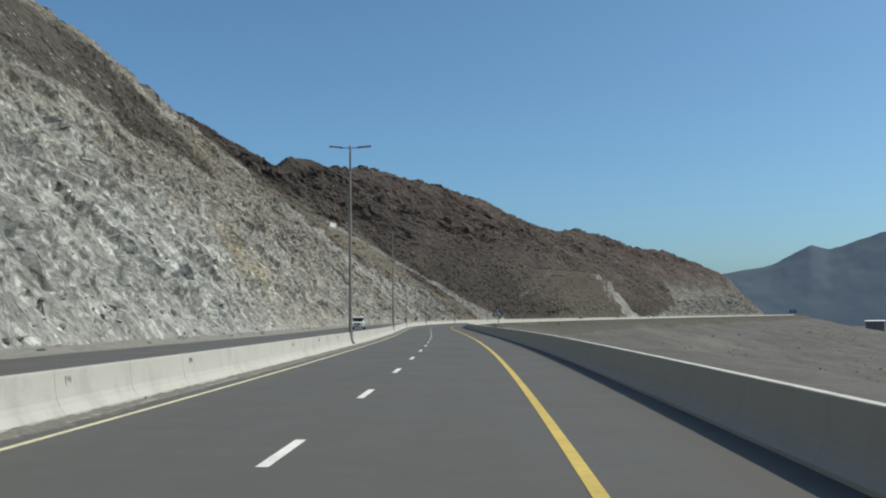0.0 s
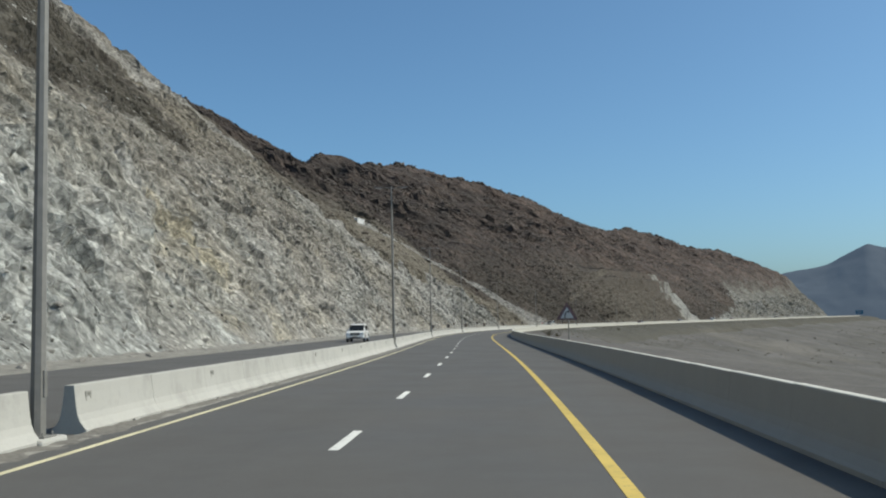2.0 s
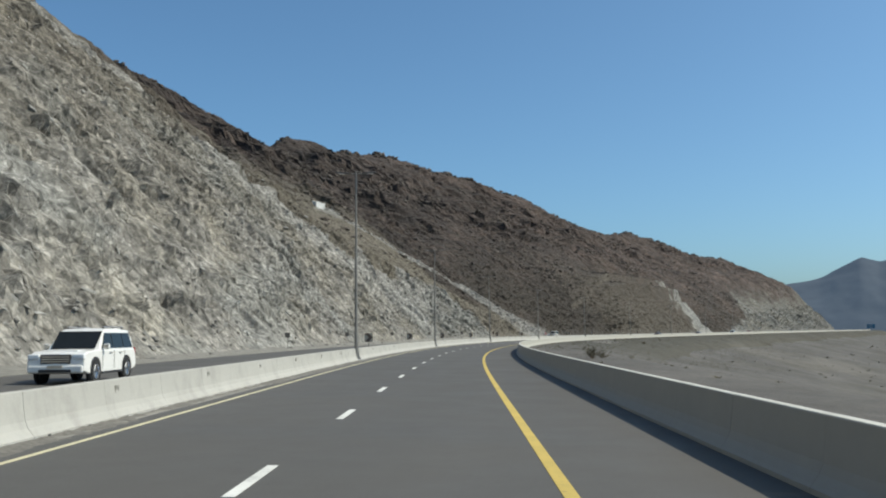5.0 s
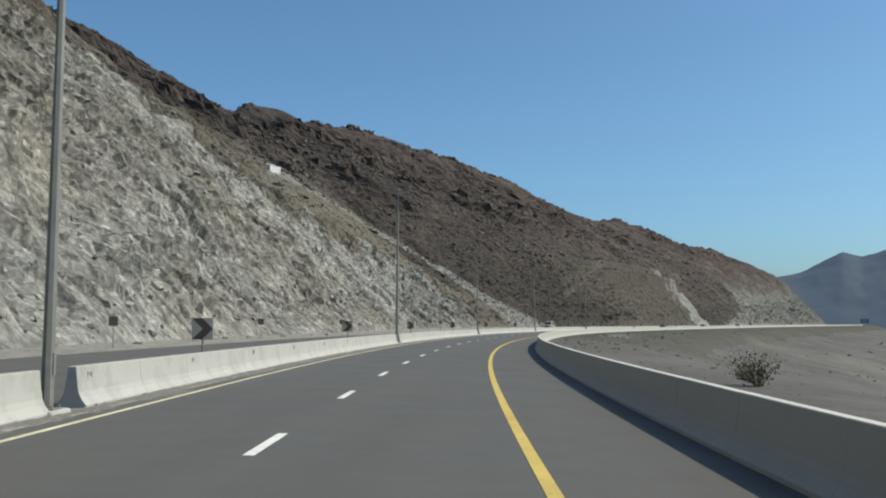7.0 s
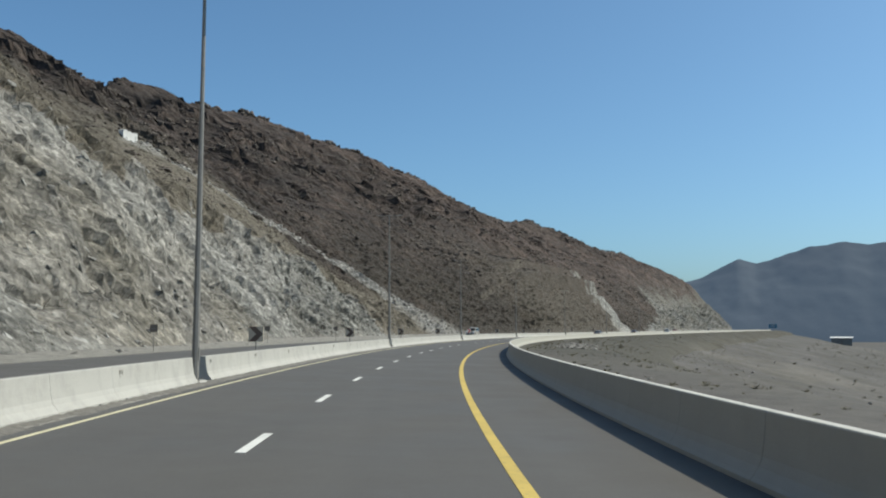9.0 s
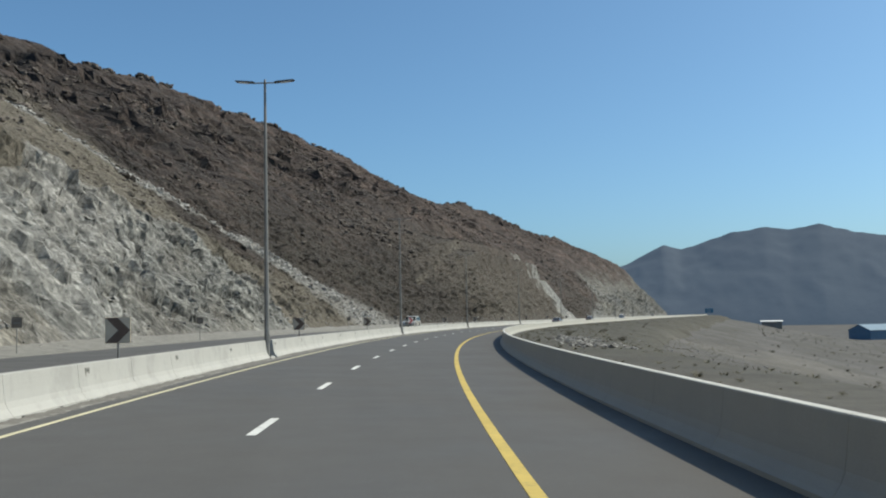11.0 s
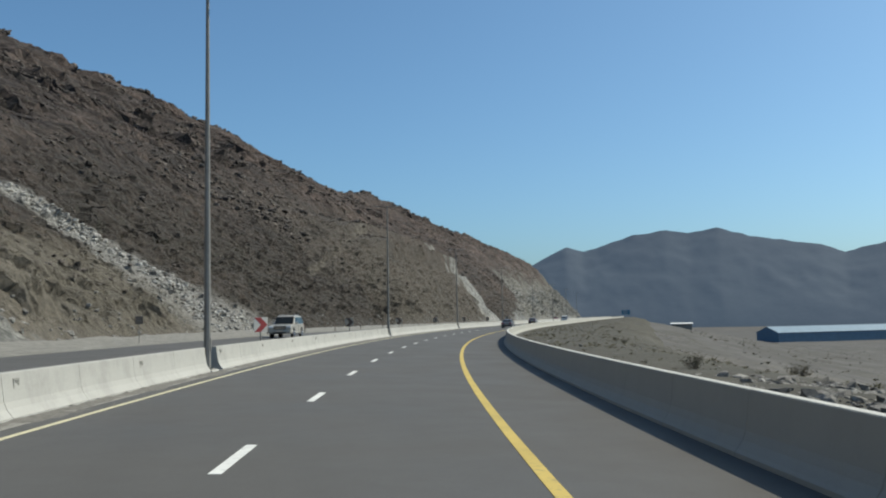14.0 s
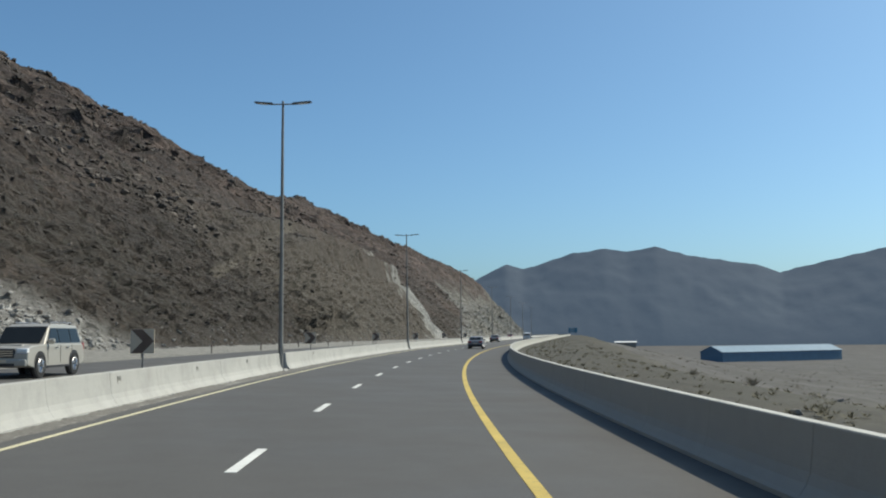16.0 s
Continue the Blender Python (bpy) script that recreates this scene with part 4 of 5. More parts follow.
def suv(m, paint, label):
    root = thing("car", m, label, "car")
    lower = [(-2.44, 0.46), (-2.50, 0.66), (-2.48, 1.06), (-2.38, 1.16), (1.02, 1.18), (2.02, 1.13), (2.36, 1.04), (2.46, 0.84), (2.48, 0.46), (2.02, 0.36), (-2.0, 0.36)]
    part("body", rounded(car_shell(bmesh.new(), lower, lambda z: 0.98 if z < 1.0 else 0.95)), paint, root)
    cabin = [(-2.36, 1.13), (-2.32, 1.58), (-2.14, 1.84), (-1.1, 1.92), (0.10, 1.90), (0.38, 1.81), (1.08, 1.15)]
    part("cabin", rounded(car_shell(bmesh.new(), cabin, lambda z: 0.94 - max(0, z - 1.13) * 0.24)), paint, root)
    part("bonnet_bulge", box(bmesh.new(), -0.62, 0.62, 1.15, 2.12, 1.06, 1.165, 0.05), paint, root)
    for sx in (-1, 1):
        def x(z, k=0.014):
            return sx * (0.94 - max(0, z - 1.13) * 0.24 + k)
        for y0, y1, yt0, yt1 in ((-2.18, -1.30, -2.06, -1.30), (-1.23, -0.26, -1.23, -0.26), (-0.19, 0.80, -0.19, 0.32)):
            b = bmesh.new()
            q = [(y0, 1.20), (y1, 1.20), (yt1, 1.74), (yt0, 1.74)]
            f = [b.verts.new((x(z), y, z)) for y, z in q] + [b.verts.new((x(z, -0.03), y, z)) for y, z in q]
            b.faces.new(f[:4])
            for i in range(4):
                b.faces.new((f[i], f[(i + 1) % 4], f[4 + (i + 1) % 4], f[4 + i]))
            part("side_window", b, M_GLASS, root, "dark tinted glass")
        mirror = part("mirror", box(bmesh.new(), sx * 1.06 - 0.11, sx * 1.06 + 0.11, 0.66, 0.82, 1.16, 1.36, 0.05), paint, root)
        part("mirror_cap", box(bmesh.new(), sx * 1.06 - 0.10, sx * 1.06 + 0.10, 0.80, 0.832, 1.20, 1.34, 0.012), M_CHROME, mirror, "chrome mirror cap")
        lamp = part("headlight", box(bmesh.new(), sx * 0.76 - 0.2, sx * 0.76 + 0.2, 2.28, 2.465, 0.86, 1.03, 0.04), M_LENS, root, "clear headlight")
        part("headlight_rim", box(bmesh.new(), sx * 0.76 - 0.215, sx * 0.76 + 0.215, 2.40, 2.455, 0.835, 0.86, 0.008), M_CHROME, lamp)
        part("fog_light", tube(bmesh.new(), (sx * 0.74, 2.46, 0.58), (sx * 0.74, 2.52, 0.58), 0.07, 0.07, 12), M_LENS, root)
        part("tail_light", box(bmesh.new(), sx * 0.86 - 0.09, sx * 0.86 + 0.09, -2.50, -2.36, 0.86, 1.18, 0.03), M_TAIL, root, "red tail light")
        for y in (-0.85, 0.12):
            part("door_handle", box(bmesh.new(), sx * 0.985 - 0.018, sx * 0.985 + 0.018, y - 0.11, y + 0.11, 1.02, 1.05, 0.006), M_CHROME, root)
        for y in (-1.26, -0.225, 0.86):
            part("door_gap", box(bmesh.new(), sx * 0.979 - 0.004, sx * 0.979 + 0.004, y - 0.008, y + 0.008, 0.46, 1.12), M_PLASTIC, root)
        part("roof_rail", tube(bmesh.new(), (sx * 0.64, -1.9, 1.95), (sx * 0.64, 0.05, 1.955), 0.022, 0.022, 6), M_RIM, root, "silver roof rail")
        for y in (-1.8, -0.9, 0.0):
            part("rail_foot", box(bmesh.new(), sx * 0.64 - 0.02, sx * 0.64 + 0.02, y - 0.04, y + 0.04, 1.87, 1.95), M_PLASTIC, root)
        part("running_board", box(bmesh.new(), sx * 0.96 - 0.07, sx * 0.96 + 0.07, -0.95, 0.98, 0.32, 0.40, 0.02), M_PLASTIC, root)
        for y in (-1.48, 1.48):
            part("wheel_arch", tube(bmesh.new(), (sx * 0.90, y, 0.44), (sx * 0.985, y, 0.44), 0.50, 0.48, 24), M_PLASTIC, root)
            wheel(root, sx * 0.90, y, 0.41)
    part("windscreen", slab(bmesh.new(), [(1.085, 1.19), (1.105, 1.19), (0.445, 1.80), (0.42, 1.80)], -0.77, 0.77), M_GLASS, root, "dark windscreen")
    part("rear_window", slab(bmesh.new(), [(-2.35, 1.22), (-2.375, 1.22), (-2.325, 1.66), (-2.30, 1.66)], -0.70, 0.70), M_GLASS, root, "dark rear glass")
    grille = part("grille", box(bmesh.new(), -0.52, 0.52, 2.40, 2.485, 0.70, 1.02, 0.03), M_PLASTIC, root, "dark grille")
    for z in (0.78, 0.86, 0.94):
        part("grille_bar", box(bmesh.new(), -0.48, 0.48, 2.485, 2.50, z - 0.014, z + 0.014), M_CHROME, grille, "chrome bar")
    bumper = part("front_bumper", box(bmesh.new(), -0.94, 0.94, 2.34, 2.53, 0.40, 0.66, 0.06), paint, root)
    part("air_intake", box(bmesh.new(), -0.55, 0.55, 2.52, 2.538, 0.42, 0.52), M_PLASTIC, bumper, "dark air intake")
    part("rear_bumper", box(bmesh.new(), -0.94, 0.94, -2.56, -2.36, 0.42, 0.68, 0.06), paint, root)
    part("number_plate", box(bmesh.new(), -0.26, 0.26, 2.53, 2.545, 0.55, 0.65), M_SIGNWHITE, root)
    part("number_plate", box(bmesh.new(), -0.26, 0.26, -2.53, -2.505, 0.80, 0.92), M_SIGNWHITE, root)
    return root


def saloon(m, paint, label):
    root = thing("car", m, label, "car")
    lower = [(-2.26, 0.40), (-2.32, 0.60), (-2.28, 0.92), (-2.05, 1.0), (-1.4, 1.0), (0.95, 0.98), (1.9, 0.84), (2.24, 0.70), (2.32, 0.50), (2.26, 0.28), (1.9, 0.22), (-1.9, 0.24)]
    part("body", car_shell(bmesh.new(), lower, lambda z: 0.90 if z < 0.85 else 0.87), paint, root)
    cabin = [(-1.75, 0.98), (-1.15, 1.36), (-0.75, 1.44), (-0.1, 1.46), (0.28, 1.40), (1.10, 0.97)]
    part("cabin", car_shell(bmesh.new(), cabin, lambda z: 0.86 - max(0, z - 0.97) * 0.42), paint, root)
    for sx in (-1, 1):
        for q in ([(-1.35, 1.02), (-0.42, 1.02), (-0.42, 1.36), (-0.98, 1.34)], [(-0.34, 1.02), (0.80, 1.02), (0.22, 1.34), (-0.34, 1.36)]):
            b = bmesh.new()
            f = [b.verts.new((sx * (0.872 - (z - 0.97) * 0.42), y, z)) for y, z in q] + [b.verts.new((sx * (0.84 - (z - 0.97) * 0.42), y, z)) for y, z in q]
            b.faces.new(f[:4])
            for i in range(4):
                b.faces.new((f[i], f[(i + 1) % 4], f[4 + (i + 1) % 4], f[4 + i]))
            part("side_window", b, M_GLASS, root, "dark glass")
        part("mirror", box(bmesh.new(), sx * 0.95 - 0.08, sx * 0.95 + 0.08, 0.60, 0.74, 0.98, 1.10, 0.03), paint, root)
        part("headlight", box(bmesh.new(), sx * 0.66 - 0.2, sx * 0.66 + 0.2, 2.12, 2.27, 0.62, 0.74, 0.03), M_LENS, root, "clear headlight")
        part("tail_light", box(bmesh.new(), sx * 0.66 - 0.2, sx * 0.66 + 0.2, -2.315, -2.2, 0.72, 0.90, 0.02), M_TAIL, root, "red tail light")
        for y in (-1.32, 1.38):
            wheel(root, sx * 0.80, y, 0.32)
            part("wheel_arch", tube(bmesh.new(), (sx * 0.85, y, 0.34), (sx * 0.905, y, 0.34), 0.39, 0.37, 18), M_PLASTIC, root)
    part("windscreen", slab(bmesh.new(), [(1.06, 1.01), (1.08, 1.01), (0.33, 1.385), (0.31, 1.385)], -0.68, 0.68), M_GLASS, root, "dark windscreen")
    part("rear_window", slab(bmesh.new(), [(-1.70, 1.02), (-1.73, 1.02), (-1.16, 1.37), (-1.13, 1.37)], -0.66, 0.66), M_GLASS, root, "dark rear glass")
    part("rear_bumper", box(bmesh.new(), -0.86, 0.86, -2.36, -2.2, 0.30, 0.52, 0.05), M_PLASTIC, root)
    part("front_bumper", box(bmesh.new(), -0.86, 0.86, 2.2, 2.35, 0.24, 0.46, 0.05), M_PLASTIC, root)
    part("number_plate", box(bmesh.new(), -0.26, 0.26, -2.37, -2.33, 0.60, 0.70), M_SIGNWHITE, root)
    return root


M_CARWHITE = plain("white_car_paint", (0.72, 0.72, 0.70), 0.25, 0.0, 0.04)
M_CARBEIGE = plain("beige_car_paint", (0.40, 0.38, 0.335), 0.32, 0.2, 0.04)
M_CARGREY = plain("grey_car_paint", (0.20, 0.20, 0.21), 0.3, 0.4, 0.05)
M_CARRED = plain("dark_red_car_paint", (0.16, 0.03, 0.03), 0.3, 0.2, 0.05)
BACK = Matrix.Rotation(math.pi, 4, "Z")
suv(along(145.0, -14.8) @ BACK, M_CARWHITE, "white boxy off-road car driving on the far carriageway")
suv(along(393.0, -16.0) @ BACK, M_CARBEIGE, "beige large off-road car driving on the far carriageway")
saloon(along(472.0, -1.9), M_CARGREY, "grey saloon car driving ahead on the road")
saloon(along(548.0, -5.5), M_CARGREY, "dark saloon car far ahead on the road")
suv(along(600.0, -1.9), M_CARWHITE, "white off-road car far ahead on the road")
saloon(along(690.0, -13.0) @ BACK, M_CARRED, "dark red saloon car on the far carriageway")
suv(along(840.0, -14.0) @ BACK, M_CARBEIGE, "pale off-road car on the far carriageway")


# ---- buildings across the valley ----
def shed(m, length, width, eaves, ridge):
    root = thing("shed", m, "long blue metal shed with a pale blue roof", "shed")
    L, W = length / 2, width / 2
    for name, x0, x1, y0, y1 in (("long_wall", -L, L, -W, -W + 0.3), ("long_wall", -L, L, W - 0.3, W)):
        part(name, box(bmesh.new(), x0, x1, y0, y1, -4, eaves), M_SHEDBLUE, root)
    for sx in (-1, 1):
        part("gable_wall", slab(bmesh.new(), [(-W, -4), (W, -4), (W, eaves), (0, ridge - 0.3), (-W, eaves)], sx * L - 0.2, sx * L + 0.2), M_SHEDBLUE, root)
    for sy in (-1, 1):
        b = slab(bmesh.new(), [(0, ridge), (0, ridge - 0.35), (sy * (W + 1.2), eaves - 0.6), (sy * (W + 1.2), eaves - 0.2)], -L - 1.2, L + 1.2)
        roof = part("roof", b, M_SHEDROOF, root, "pale blue sheet roof")
    for k in range(9):
        x = -L + length * (k + 0.5) / 9
        part("door", box(bmesh.new(), x - 3.0, x + 3.0, -W - 0.12, -W - 0.004, -4, eaves * 0.55), M_SHEDBLUE, root)
    return root


SHED_M = Matrix.Translation((844.0, 1501.0, -40.6)) @ Matrix.Rotation(radians(9.9), 4, "Z")
shed(SHED_M, 228.0, 43.0, 15.5, 23.6)


def block_house(m, w, d, h, material, label):
    root = thing("building", m, label, "building")
    part("wall_block", box(bmesh.new(), -w / 2, w / 2, -d / 2, d / 2, -6, h), material, root)
    part("roof", slab(bmesh.new(), [(-d / 2 - 1.5, h), (-d / 2 - 1.5, h + 0.5), (d / 2 + 1.5, h + 1.7), (d / 2 + 1.5, h)], -w / 2 - 1.5, w / 2 + 1.5), M_WHITEWASH, root, "white sloping roof")
    part("door", box(bmesh.new(), -1.2, 1.2, -d / 2 - 0.08, -d / 2 - 0.003, -6, h - 3), M_SIGNBACK, root)
    return root


block_house(Matrix.Translation((612.0, 1500.0, -33.0)) @ Matrix.Rotation(radians(-26), 4, "Z"), 27, 14, 22.0, M_DUST, "dusty building with a white roof on the valley floor")


def direction_sign(m):
    root = thing("direction_sign", m, "large blue direction sign beside the far road", "road sign")
    for x in (-2.6, 2.6):
        part("post", tube(bmesh.new(), (x, 0.1, -1.5), (x, 0.1, 6.4), 0.14, 0.12, 10), M_STEEL, root)
    board = part("board", box(bmesh.new(), -3.9, 3.9, -0.06, 0.0, 2.3, 6.6, 0.03), M_SIGNBLUE, root, "blue sign board")
    for z0, w in ((5.6, 2.6), (4.4, 3.0), (3.2, 2.2)):
        part("writing_bar", box(bmesh.new(), -w, w * 0.7, -0.075, -0.0605, z0, z0 + 0.38), M_DULLWHITE, board, "pale bar of writing")
    return root


direction_sign(along(1212.0, 5.2))


# ---- white tank shelter on the hillside ----
def white_shelter(m):
    root = thing("shelter", m, "small whitewashed hut with stepped roofs on the slope", "hut")
    for x0, x1, z0, z1, d in ((0.1, 1.6, -1.6, 0.55, 0.8), (-0.7, 0.1, -1.4, 0.8, 0.8), (-1.5, -0.7, -0.9, 1.0, 0.8)):
        part("room", box(bmesh.new(), x0, x1, -d, d, z0, z1, 0.04), M_WHITEWASH, root)
        part("roof", box(bmesh.new(), x0 - 0.06, x1 + 0.06, -d - 0.06, d + 0.06, z1, z1 + 0.07, 0.02), M_WHITEWASH, root)
    part("door", box(bmesh.new(), 1.0, 1.35, -0.83, -0.8, -1.1, 0.0), M_DULLWHITE, root, "pale metal door")
    return root


def water_tank(m):
    root = thing("water_tank", m, "small round white water tank on the slope", "tank")
    part("tank", tube(bmesh.new(), (0, 0, -0.5), (0, 0, 0.30), 0.36, 0.36, 16), M_WHITEWASH, root)
    part("lid", tube(bmesh.new(), (0, 0, 0.30), (0, 0, 0.45), 0.35, 0.12, 16), M_WHITEWASH, root)
    return root


# ---- loose rock, scrub ----
def stones(name, places, sizes, material, label, seed, sink=0.25):
    """Many angular blocks in one mesh; places are arrays of (x, y, z)."""
    rng = np.random.RandomState(seed)
    bm = bmesh.new()
    bmesh.ops.create_icosphere(bm, subdivisions=1, radius=1.0)
    base = np.array([v.co[:] for v in bm.verts])
    tri = np.array([[v.index for v in f.verts] for f in bm.faces])
    bm.free()
    n, m = len(places), len(base)
    k = base[None] * rng.uniform(0.6, 1.25, size=(n, m, 1))
    k = np.clip(k, -0.72, 0.72) * np.stack([rng.uniform(0.7, 1.4, n), rng.uniform(0.7, 1.4, n), rng.uniform(0.45, 0.95, n)], -1)[:, None, :]
    a = rng.uniform(0, 2 * math.pi, n)
    t = rng.uniform(-0.6, 0.6, n)
    ca, sa, ct, st = np.cos(a), np.sin(a), np.cos(t), np.sin(t)
    x, y, z = k[..., 0], k[..., 1] * ct[:, None] - k[..., 2] * st[:, None], k[..., 1] * st[:, None] + k[..., 2] * ct[:, None]
    v = np.stack([x * ca[:, None] - y * sa[:, None], x * sa[:, None] + y * ca[:, None], z + sink], -1) * np.asarray(sizes)[:, None, None] + np.asarray(places)[:, None, :]
    f = (tri[None] + (np.arange(n) * m)[:, None, None]).reshape(-1, 3)
    ob = mesh_ob(name, v.reshape(-1, 3), f.tolist(), material)
    return tagged(ob, label, "rocks", kind="stuff")


def slabs(name, places, sizes, material, label, seed):
    """Many flat broken slabs, bedded along one direction and half sunk into the face, in one mesh."""
    r = np.random.RandomState(seed)
    n = len(places)
    a = np.array([0.45, 0.70, -0.54]) + r.normal(0, 0.22, (n, 3))
    a /= np.linalg.norm(a, axis=1)[:, None]
    c = np.array([0.75, -0.1, 0.66]) + r.normal(0, 0.28, (n, 3))
    c -= a * np.sum(a * c, 1)[:, None]
    c /= np.linalg.norm(c, axis=1)[:, None]
    b = np.cross(c, a)
    k = np.array([(x, y, z) for z in (-1, 1) for y in (-1, 1) for x in (-1, 1)], float)[None] * r.uniform(0.25, 1.2, (n, 8, 3))
    k = k * (np.stack([r.uniform(0.8, 1.5, n), r.uniform(0.3, 0.6, n), r.uniform(0.10, 0.22, n)], -1) * np.asarray(sizes)[:, None])[:, None, :]
    v = np.asarray(places)[:, None, :] - (c * np.asarray(sizes)[:, None] * 0.06)[:, None] + k[..., 0:1] * a[:, None] + k[..., 1:2] * b[:, None] + k[..., 2:3] * c[:, None]
    quad = np.array([(0, 1, 3, 2), (4, 6, 7, 5), (0, 4, 5, 1), (2, 3, 7, 6), (0, 2, 6, 4), (1, 5, 7, 3)])
    f = (quad[None] + (np.arange(n) * 8)[:, None, None]).reshape(-1, 4)
    return tagged(mesh_ob(name, v.reshape(-1, 3), f.tolist(), material), label, "rocks", kind="stuff")


HB = bpy.data.objects["hillside"]
_hv = np.empty(len(HB.data.vertices) * 3, dtype=np.float32)
HB.data.vertices.foreach_get("co", _hv)
_hv = _hv.reshape(-1, 3)
_hs, _hw = HILL_S, HILL_W
_hv = _hv.reshape(len(_hs), len(_hw), 3)


def on_hill(s, w):
    """Places on the built slope at stations s and distances w."""
    i = np.clip(np.searchsorted(_hs, s), 0, len(_hs) - 1)
    j = np.clip(np.searchsorted(_hw, w), 0, len(_hw) - 1)
    return _hv[i, j]


white_shelter(Matrix.Translation(on_hill(np.array([372.0]), np.array([82.0]))[0].tolist()) @ Matrix.Translation((0, 0, 0.5)) @ Matrix.Rotation(radians(42), 4, "Z"))
water_tank(Matrix.Translation(on_hill(np.array([373.0]), np.array([85.5]))[0].tolist()) @ Matrix.Translation((0, 0, 0.3)))
rng = np.random.RandomState(11)
n = 5200  # rubble chute from the hut down to the road
t = rng.uniform(0, 1, n) ** 0.7
w_ = 82 - 48 * t
s_ = spill_line(w_) + rng.normal(0, 1.3 + 4.5 * t ** 4, n)
stones("rubble", on_hill(s_, w_), 0.07 + 0.42 * rng.uniform(0, 1, n) ** 4, M_CHUTE, "pale broken rock spilled down the slope", 3)
n = 11000  # broken slabs lying along the bedding of the blasted face
s_ = 30 + 390 * rng.uniform(0, 1, n)
w_ = 23.5 + 50 * rng.uniform(0, 1, n) ** 1.2
top = np.interp(s_, [30, 250, 290, 320, 354, 367, 376], [74, 62, 40, 37, 41, 35, 30])
keep = (w_ < top) & (w_ > np.interp(s_, HILL[:, 0], HILL[:, 1]) + 0.6)
slabs("rock_slabs", on_hill(s_[keep], w_[keep]), 0.12 + 0.34 * rng.uniform(0, 1, keep.sum()) ** 3, M_CHIP, "broken grey slabs along the bedding of the rock face", 12)
# dust and grit swept against the foot of the median barrier
S2, U2 = np.meshgrid(np.arange(-20, 470, 0.16), np.linspace(-8.13, -7.42, 9), indexing="ij")
P = line(S2, U2)
edge_ = (U2 + 8.13) / 0.71
P[..., 2] += 0.05 * (1 - edge_) ** 2 - 0.004 - 0.016 * edge_ + fbm(P / 0.4, 3) * 0.028 * (1 - 0.6 * edge_) + fbm(P / 3.5, 2) * 0.02
tagged(mesh_ob("dirt", P.reshape(-1, 3), grid_faces(*S2.shape), M_GRIT, smooth=True), "grey-brown dust and grit along the barrier foot", "dirt", kind="stuff")
n = 2600  # blocks at the foot of the cutting
s_ = rng.uniform(30, 640, n)
w_ = np.interp(s_, HILL[:, 0], HILL[:, 1]) + rng.normal(0.4, 1.8, n)
stones("rubble", on_hill(s_, np.maximum(w_, 21.2)), 0.07 + 0.32 * rng.uniform(0, 1, n) ** 4, M_BOULDER, "loose grey blocks at the foot of the rock", 4)
n = 20000  # stones of the natural slope
s_ = rng.uniform(290, 760, n)
w_ = 36 + 130 * rng.uniform(0, 1, n) ** 1.2
keep = w_ > np.interp(s_, HILL[:, 0], HILL[:, 1]) + np.interp(s_, HILL[:, 0], HILL[:, 2])
stones("hillside_stones", on_hill(s_[keep], w_[keep]), 0.10 + 0.36 * rng.uniform(0, 1, keep.sum()) ** 4, M_BROWNSTONE, "dark brown stones scattered over the hillside", 5)
n = 7000  # outcrops of broken blocks below the ridge
c_ = rng.randint(0, 190, n)
cs_, cw_ = rng.uniform(335, 900, 190), 60 + 110 * rng.uniform(0, 1, 190)
s_, w_ = cs_[c_] + rng.normal(0, 4.5, n), cw_[c_] + rng.normal(0, 3.2, n)
stones("outcrop_rocks", on_hill(s_, w_), 0.25 + 0.95 * rng.uniform(0, 1, n) ** 3, M_BROWNSTONE, "clusters of dark brown blocks on the hillside", 9)
n = 3600  # dark jagged blocks along the crest
s_ = rng.uniform(405, 1250, n)
crest_ = fbm(np.stack([s_ / 14, 0 * s_, 0 * s_], -1), 3)
w_ = ridge_at(s_)[0] + rng.normal(-1.5, 2.5, n)
keep = crest_ > -0.05
stones("crest_rocks", on_hill(s_[keep], w_[keep]), (0.5 + 1.6 * rng.uniform(0, 1, keep.sum()) ** 2.5) * (0.6 + np.clip(crest_[keep], 0, 1)), M_BROWNSTONE, "dark jagged blocks along the crest of the hill", 14)


def side_height(s, u, p):
    """Height of the verge or of the valley floor below it."""
    return np.where(u < 21, np.interp(u, [3.28, 8, 13, 22], [-0.05, -0.2, -0.5, -2.7]) + np.interp(s, RISE_S, RISE) + 3.4 * np.interp(s, BANK_S, BANK) - 0.04, valley_height(p[:, 0], p[:, 1])[0])


n = 1250  # dumped slabs in a loose row close behind the barrier
s_ = 311 + 34 * rng.uniform(0, 1, n)
u_ = 7.4 + 5.2 * rng.beta(1.5, 1.9, n) + 0.7 * fbm(np.stack([s_ / 4, 0 * s_, 0 * s_], -1), 2)
p = line(s_, u_)
p[:, 2] = side_height(s_, u_, p)
stones("rubble", p, 0.05 + 0.28 * rng.uniform(0, 1, n) ** 3.0, M_PALEBLOCK, "row of pale dumped rock beside the road", 6, 0.15)
n = 220
s_, u_ = rng.uniform(335, 520, n), 16 + 40 * rng.beta(1.3, 2.2, n)
p = line(s_, u_)
p[:, 2] = side_height(s_, u_, p)
stones("rubble", p, 0.08 + 0.3 * rng.uniform(0, 1, n) ** 4, M_BOULDER, "grey rock scattered below the road", 7)
n = 2200
s_, u_ = 60 + 560 * rng.beta(2.2, 1.5, n), 6 + 90 * rng.uniform(0, 1, n) ** 1.6
p = line(s_, u_)
p[:, 2] = side_height(s_, u_, p)
stones("gravel", p, 0.03 + 0.14 * rng.uniform(0, 1, n) ** 4, M_BOULDER, "scattered stones on the dry ground", 8)


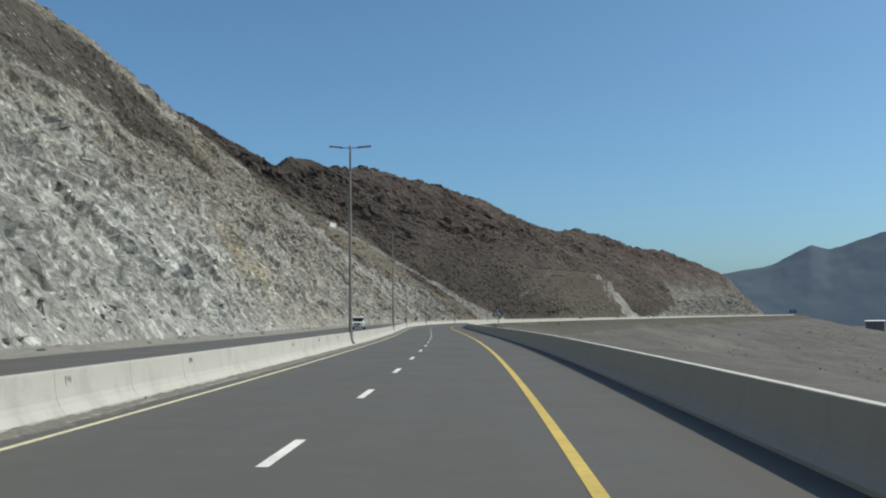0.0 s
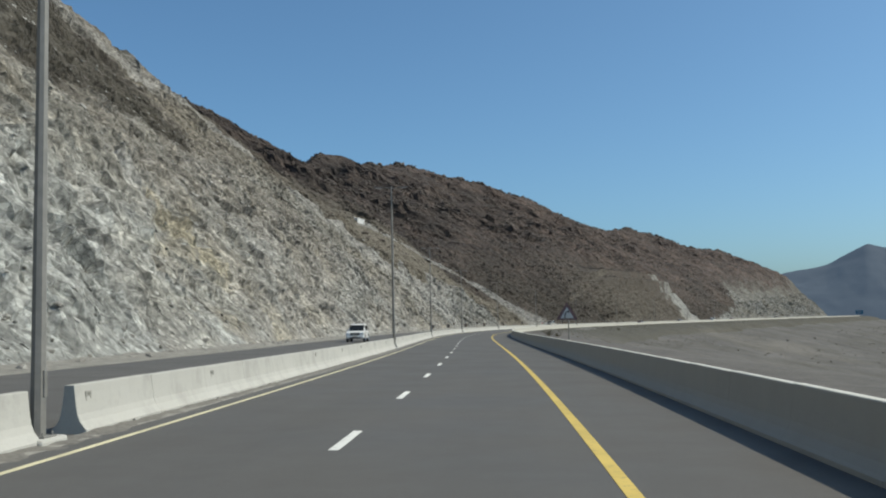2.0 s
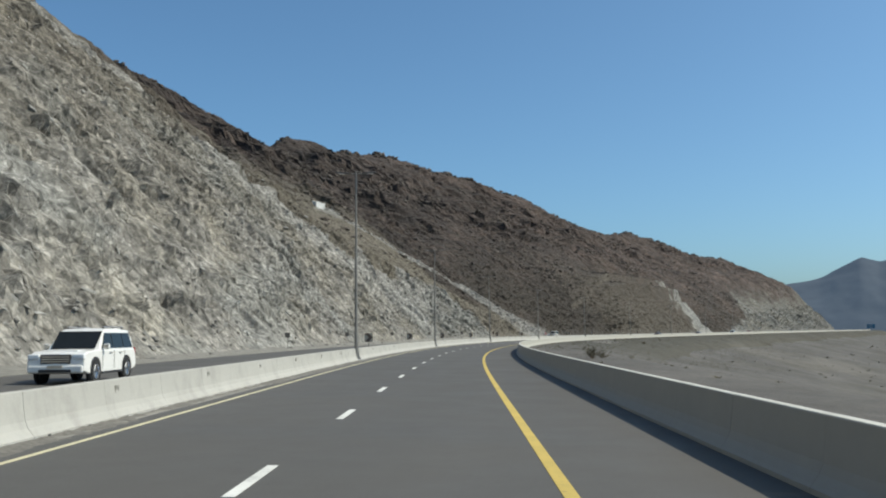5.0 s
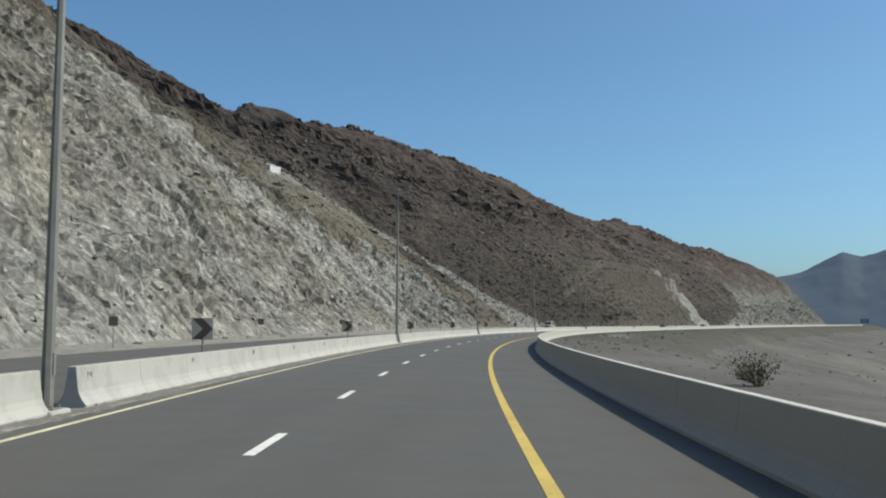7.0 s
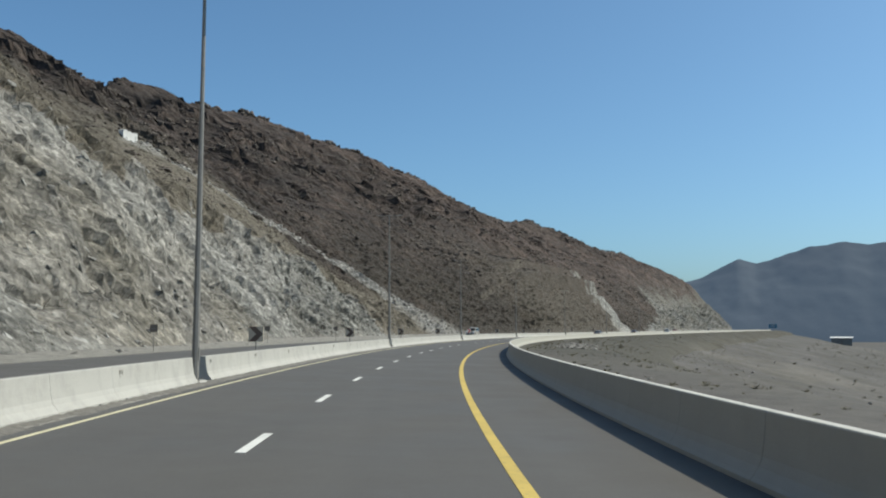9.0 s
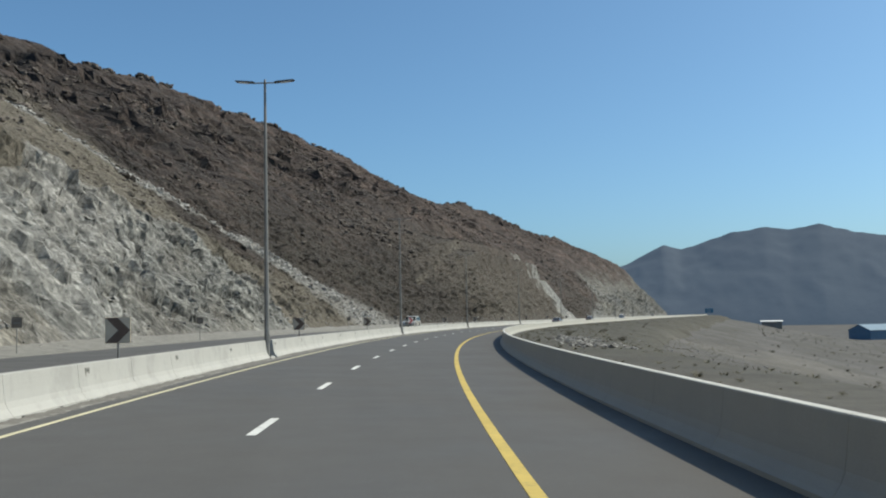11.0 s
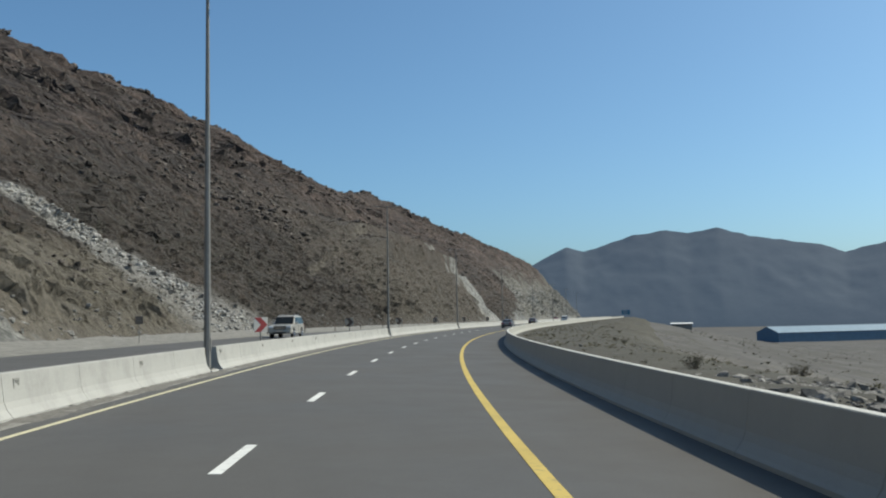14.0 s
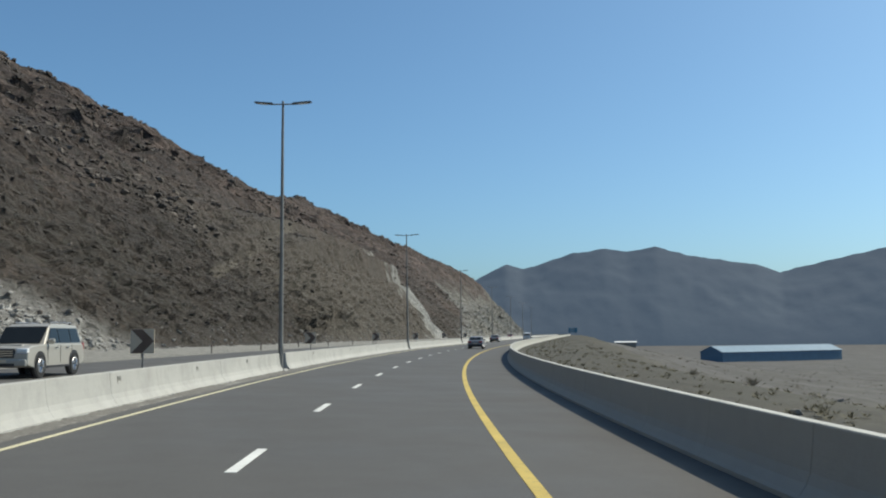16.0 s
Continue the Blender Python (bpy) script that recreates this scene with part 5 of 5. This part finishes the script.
def bush(m, size, seed):
    root = thing("shrub", m, "low dusty thorn shrub on dry ground", "shrub", "valley shrubs")
    r = random.Random(seed)
    tw, lf = bmesh.new(), bmesh.new()
    for k in range(16):
        a, e = r.uniform(0, 2 * math.pi), r.uniform(0.35, 1.3)
        d = Vector((math.cos(a) * math.cos(e), math.sin(a) * math.cos(e), math.sin(e))) * size * r.uniform(0.6, 1.0)
        tube(tw, (0, 0, -0.05), d, 0.02 * size, 0.006 * size, 5)
        for j in range(44):
            p = d * r.uniform(0.35, 1.08) + Vector((r.gauss(0, 0.12), r.gauss(0, 0.12), r.gauss(0, 0.1))) * size
            q = Matrix.Translation(p) @ Euler((r.uniform(0, 6), r.uniform(0, 6), r.uniform(0, 6))).to_matrix().to_4x4()
            h = size * r.uniform(0.025, 0.055)
            lf.faces.new([lf.verts.new(q @ Vector(c)) for c in ((-h, 0, 0), (0, -h * 0.5, 0), (h, 0, 0), (0, h * 0.5, 0))])
    part("twigs", tw, M_TWIG, root)
    part("leaves", lf, M_LEAF, root)
    return root


rng = random.Random(21)
shrub_kinds = [bush(along(186, 8.5, -0.25), 1.25, 1), bush(along(193, 10.0, -0.4), 0.9, 2), bush(along(352, 9.5, -0.35), 0.8, 3)]
for k in range(16):
    s, u = rng.uniform(350, 640), 13 + 60 * rng.random() ** 1.3
    p = line(s, u)[None]
    z = float(side_height(np.array([s]), np.array([u]), p)[0])
    o = copy_thing(shrub_kinds[k % 3], Matrix.Translation((p[0, 0], p[0, 1], z)) @ Matrix.Rotation(rng.uniform(0, 6), 4, "Z"))
    f = rng.uniform(0.4, 0.8)
    o.scale = (f, f, f * 0.8)
for k in range(9):  # taller dark bushes out in the valley
    x, y = 470 + 9 * k + rng.uniform(-6, 6), 1300 + 7 * k + rng.uniform(-25, 25)
    z = float(valley_height(np.array([x]), np.array([y]))[0][0])
    o = copy_thing(shrub_kinds[k % 3], Matrix.Translation((x, y, z)) @ Matrix.Rotation(rng.uniform(0, 6), 4, "Z"))
    f = rng.uniform(4.0, 7.0)
    o.scale = (f, f, f * 0.8)


def scrub(places, sizes, blades, material, label, seed):
    """Many low dry tufts in one mesh."""
    r = np.random.RandomState(seed)
    n = len(places)
    a, e = r.uniform(0, 2 * math.pi, (n, blades)), r.uniform(0.05, 0.8, (n, blades))
    d = np.stack([np.cos(a) * np.cos(e), np.sin(a) * np.cos(e), np.sin(e)], -1) * (np.asarray(sizes)[:, None] * r.uniform(0.55, 1.0, (n, blades)))[..., None]
    side = np.stack([-np.sin(a), np.cos(a), 0 * a], -1) * (np.asarray(sizes)[:, None] * 0.055)[..., None]
    root = np.asarray(places)[:, None, :] + d * 0.12 + r.normal(0, 0.12, (n, blades, 3)) * np.asarray(sizes)[:, None, None] * np.array([1, 1, 0.15])
    v = np.stack([root, root + d * 0.6 + side, root + d, root + d * 0.55 - side], 2).reshape(-1, 3)
    f = np.arange(len(v)).reshape(-1, 4)
    ob = mesh_ob("scrub", v, f.tolist(), material)
    return tagged(ob, label, "scrub", kind="stuff")


M_TUFT = plain("dry_grass", (0.125, 0.115, 0.075), 0.9, 0, 0.35, 0.4)
rng = np.random.RandomState(31)
n = 7000
s_, u_ = 150 + 560 * rng.beta(2.0, 1.3, n), 4.2 + 34 * rng.uniform(0, 1, n) ** 1.5
p = line(s_, u_)
p[:, 2] = side_height(s_, u_, p)
scrub(p, 0.10 + 0.30 * rng.uniform(0, 1, n) ** 3, 34, M_TUFT, "dry olive grass tufts beside the barrier", 32)
n = 2000
s_, u_ = rng.uniform(430, 1380, n), 48 + 330 * rng.uniform(0, 1, n) ** 1.15
p = line(s_, u_)
p[:, 2] = valley_height(p[:, 0], p[:, 1])[0]
scrub(p, 0.35 + 1.1 * rng.uniform(0, 1, n) ** 3, 44, M_DARKLEAF, "dark low scrub over the valley floor", 33)
n = 2600
s_, w_ = rng.uniform(330, 760, n), 44 + 110 * rng.uniform(0, 1, n)
scrub(on_hill(s_, w_), 0.25 + 0.7 * rng.uniform(0, 1, n) ** 3, 18, M_DARKLEAF, "dusty thorn scrub on the hillside", 34)
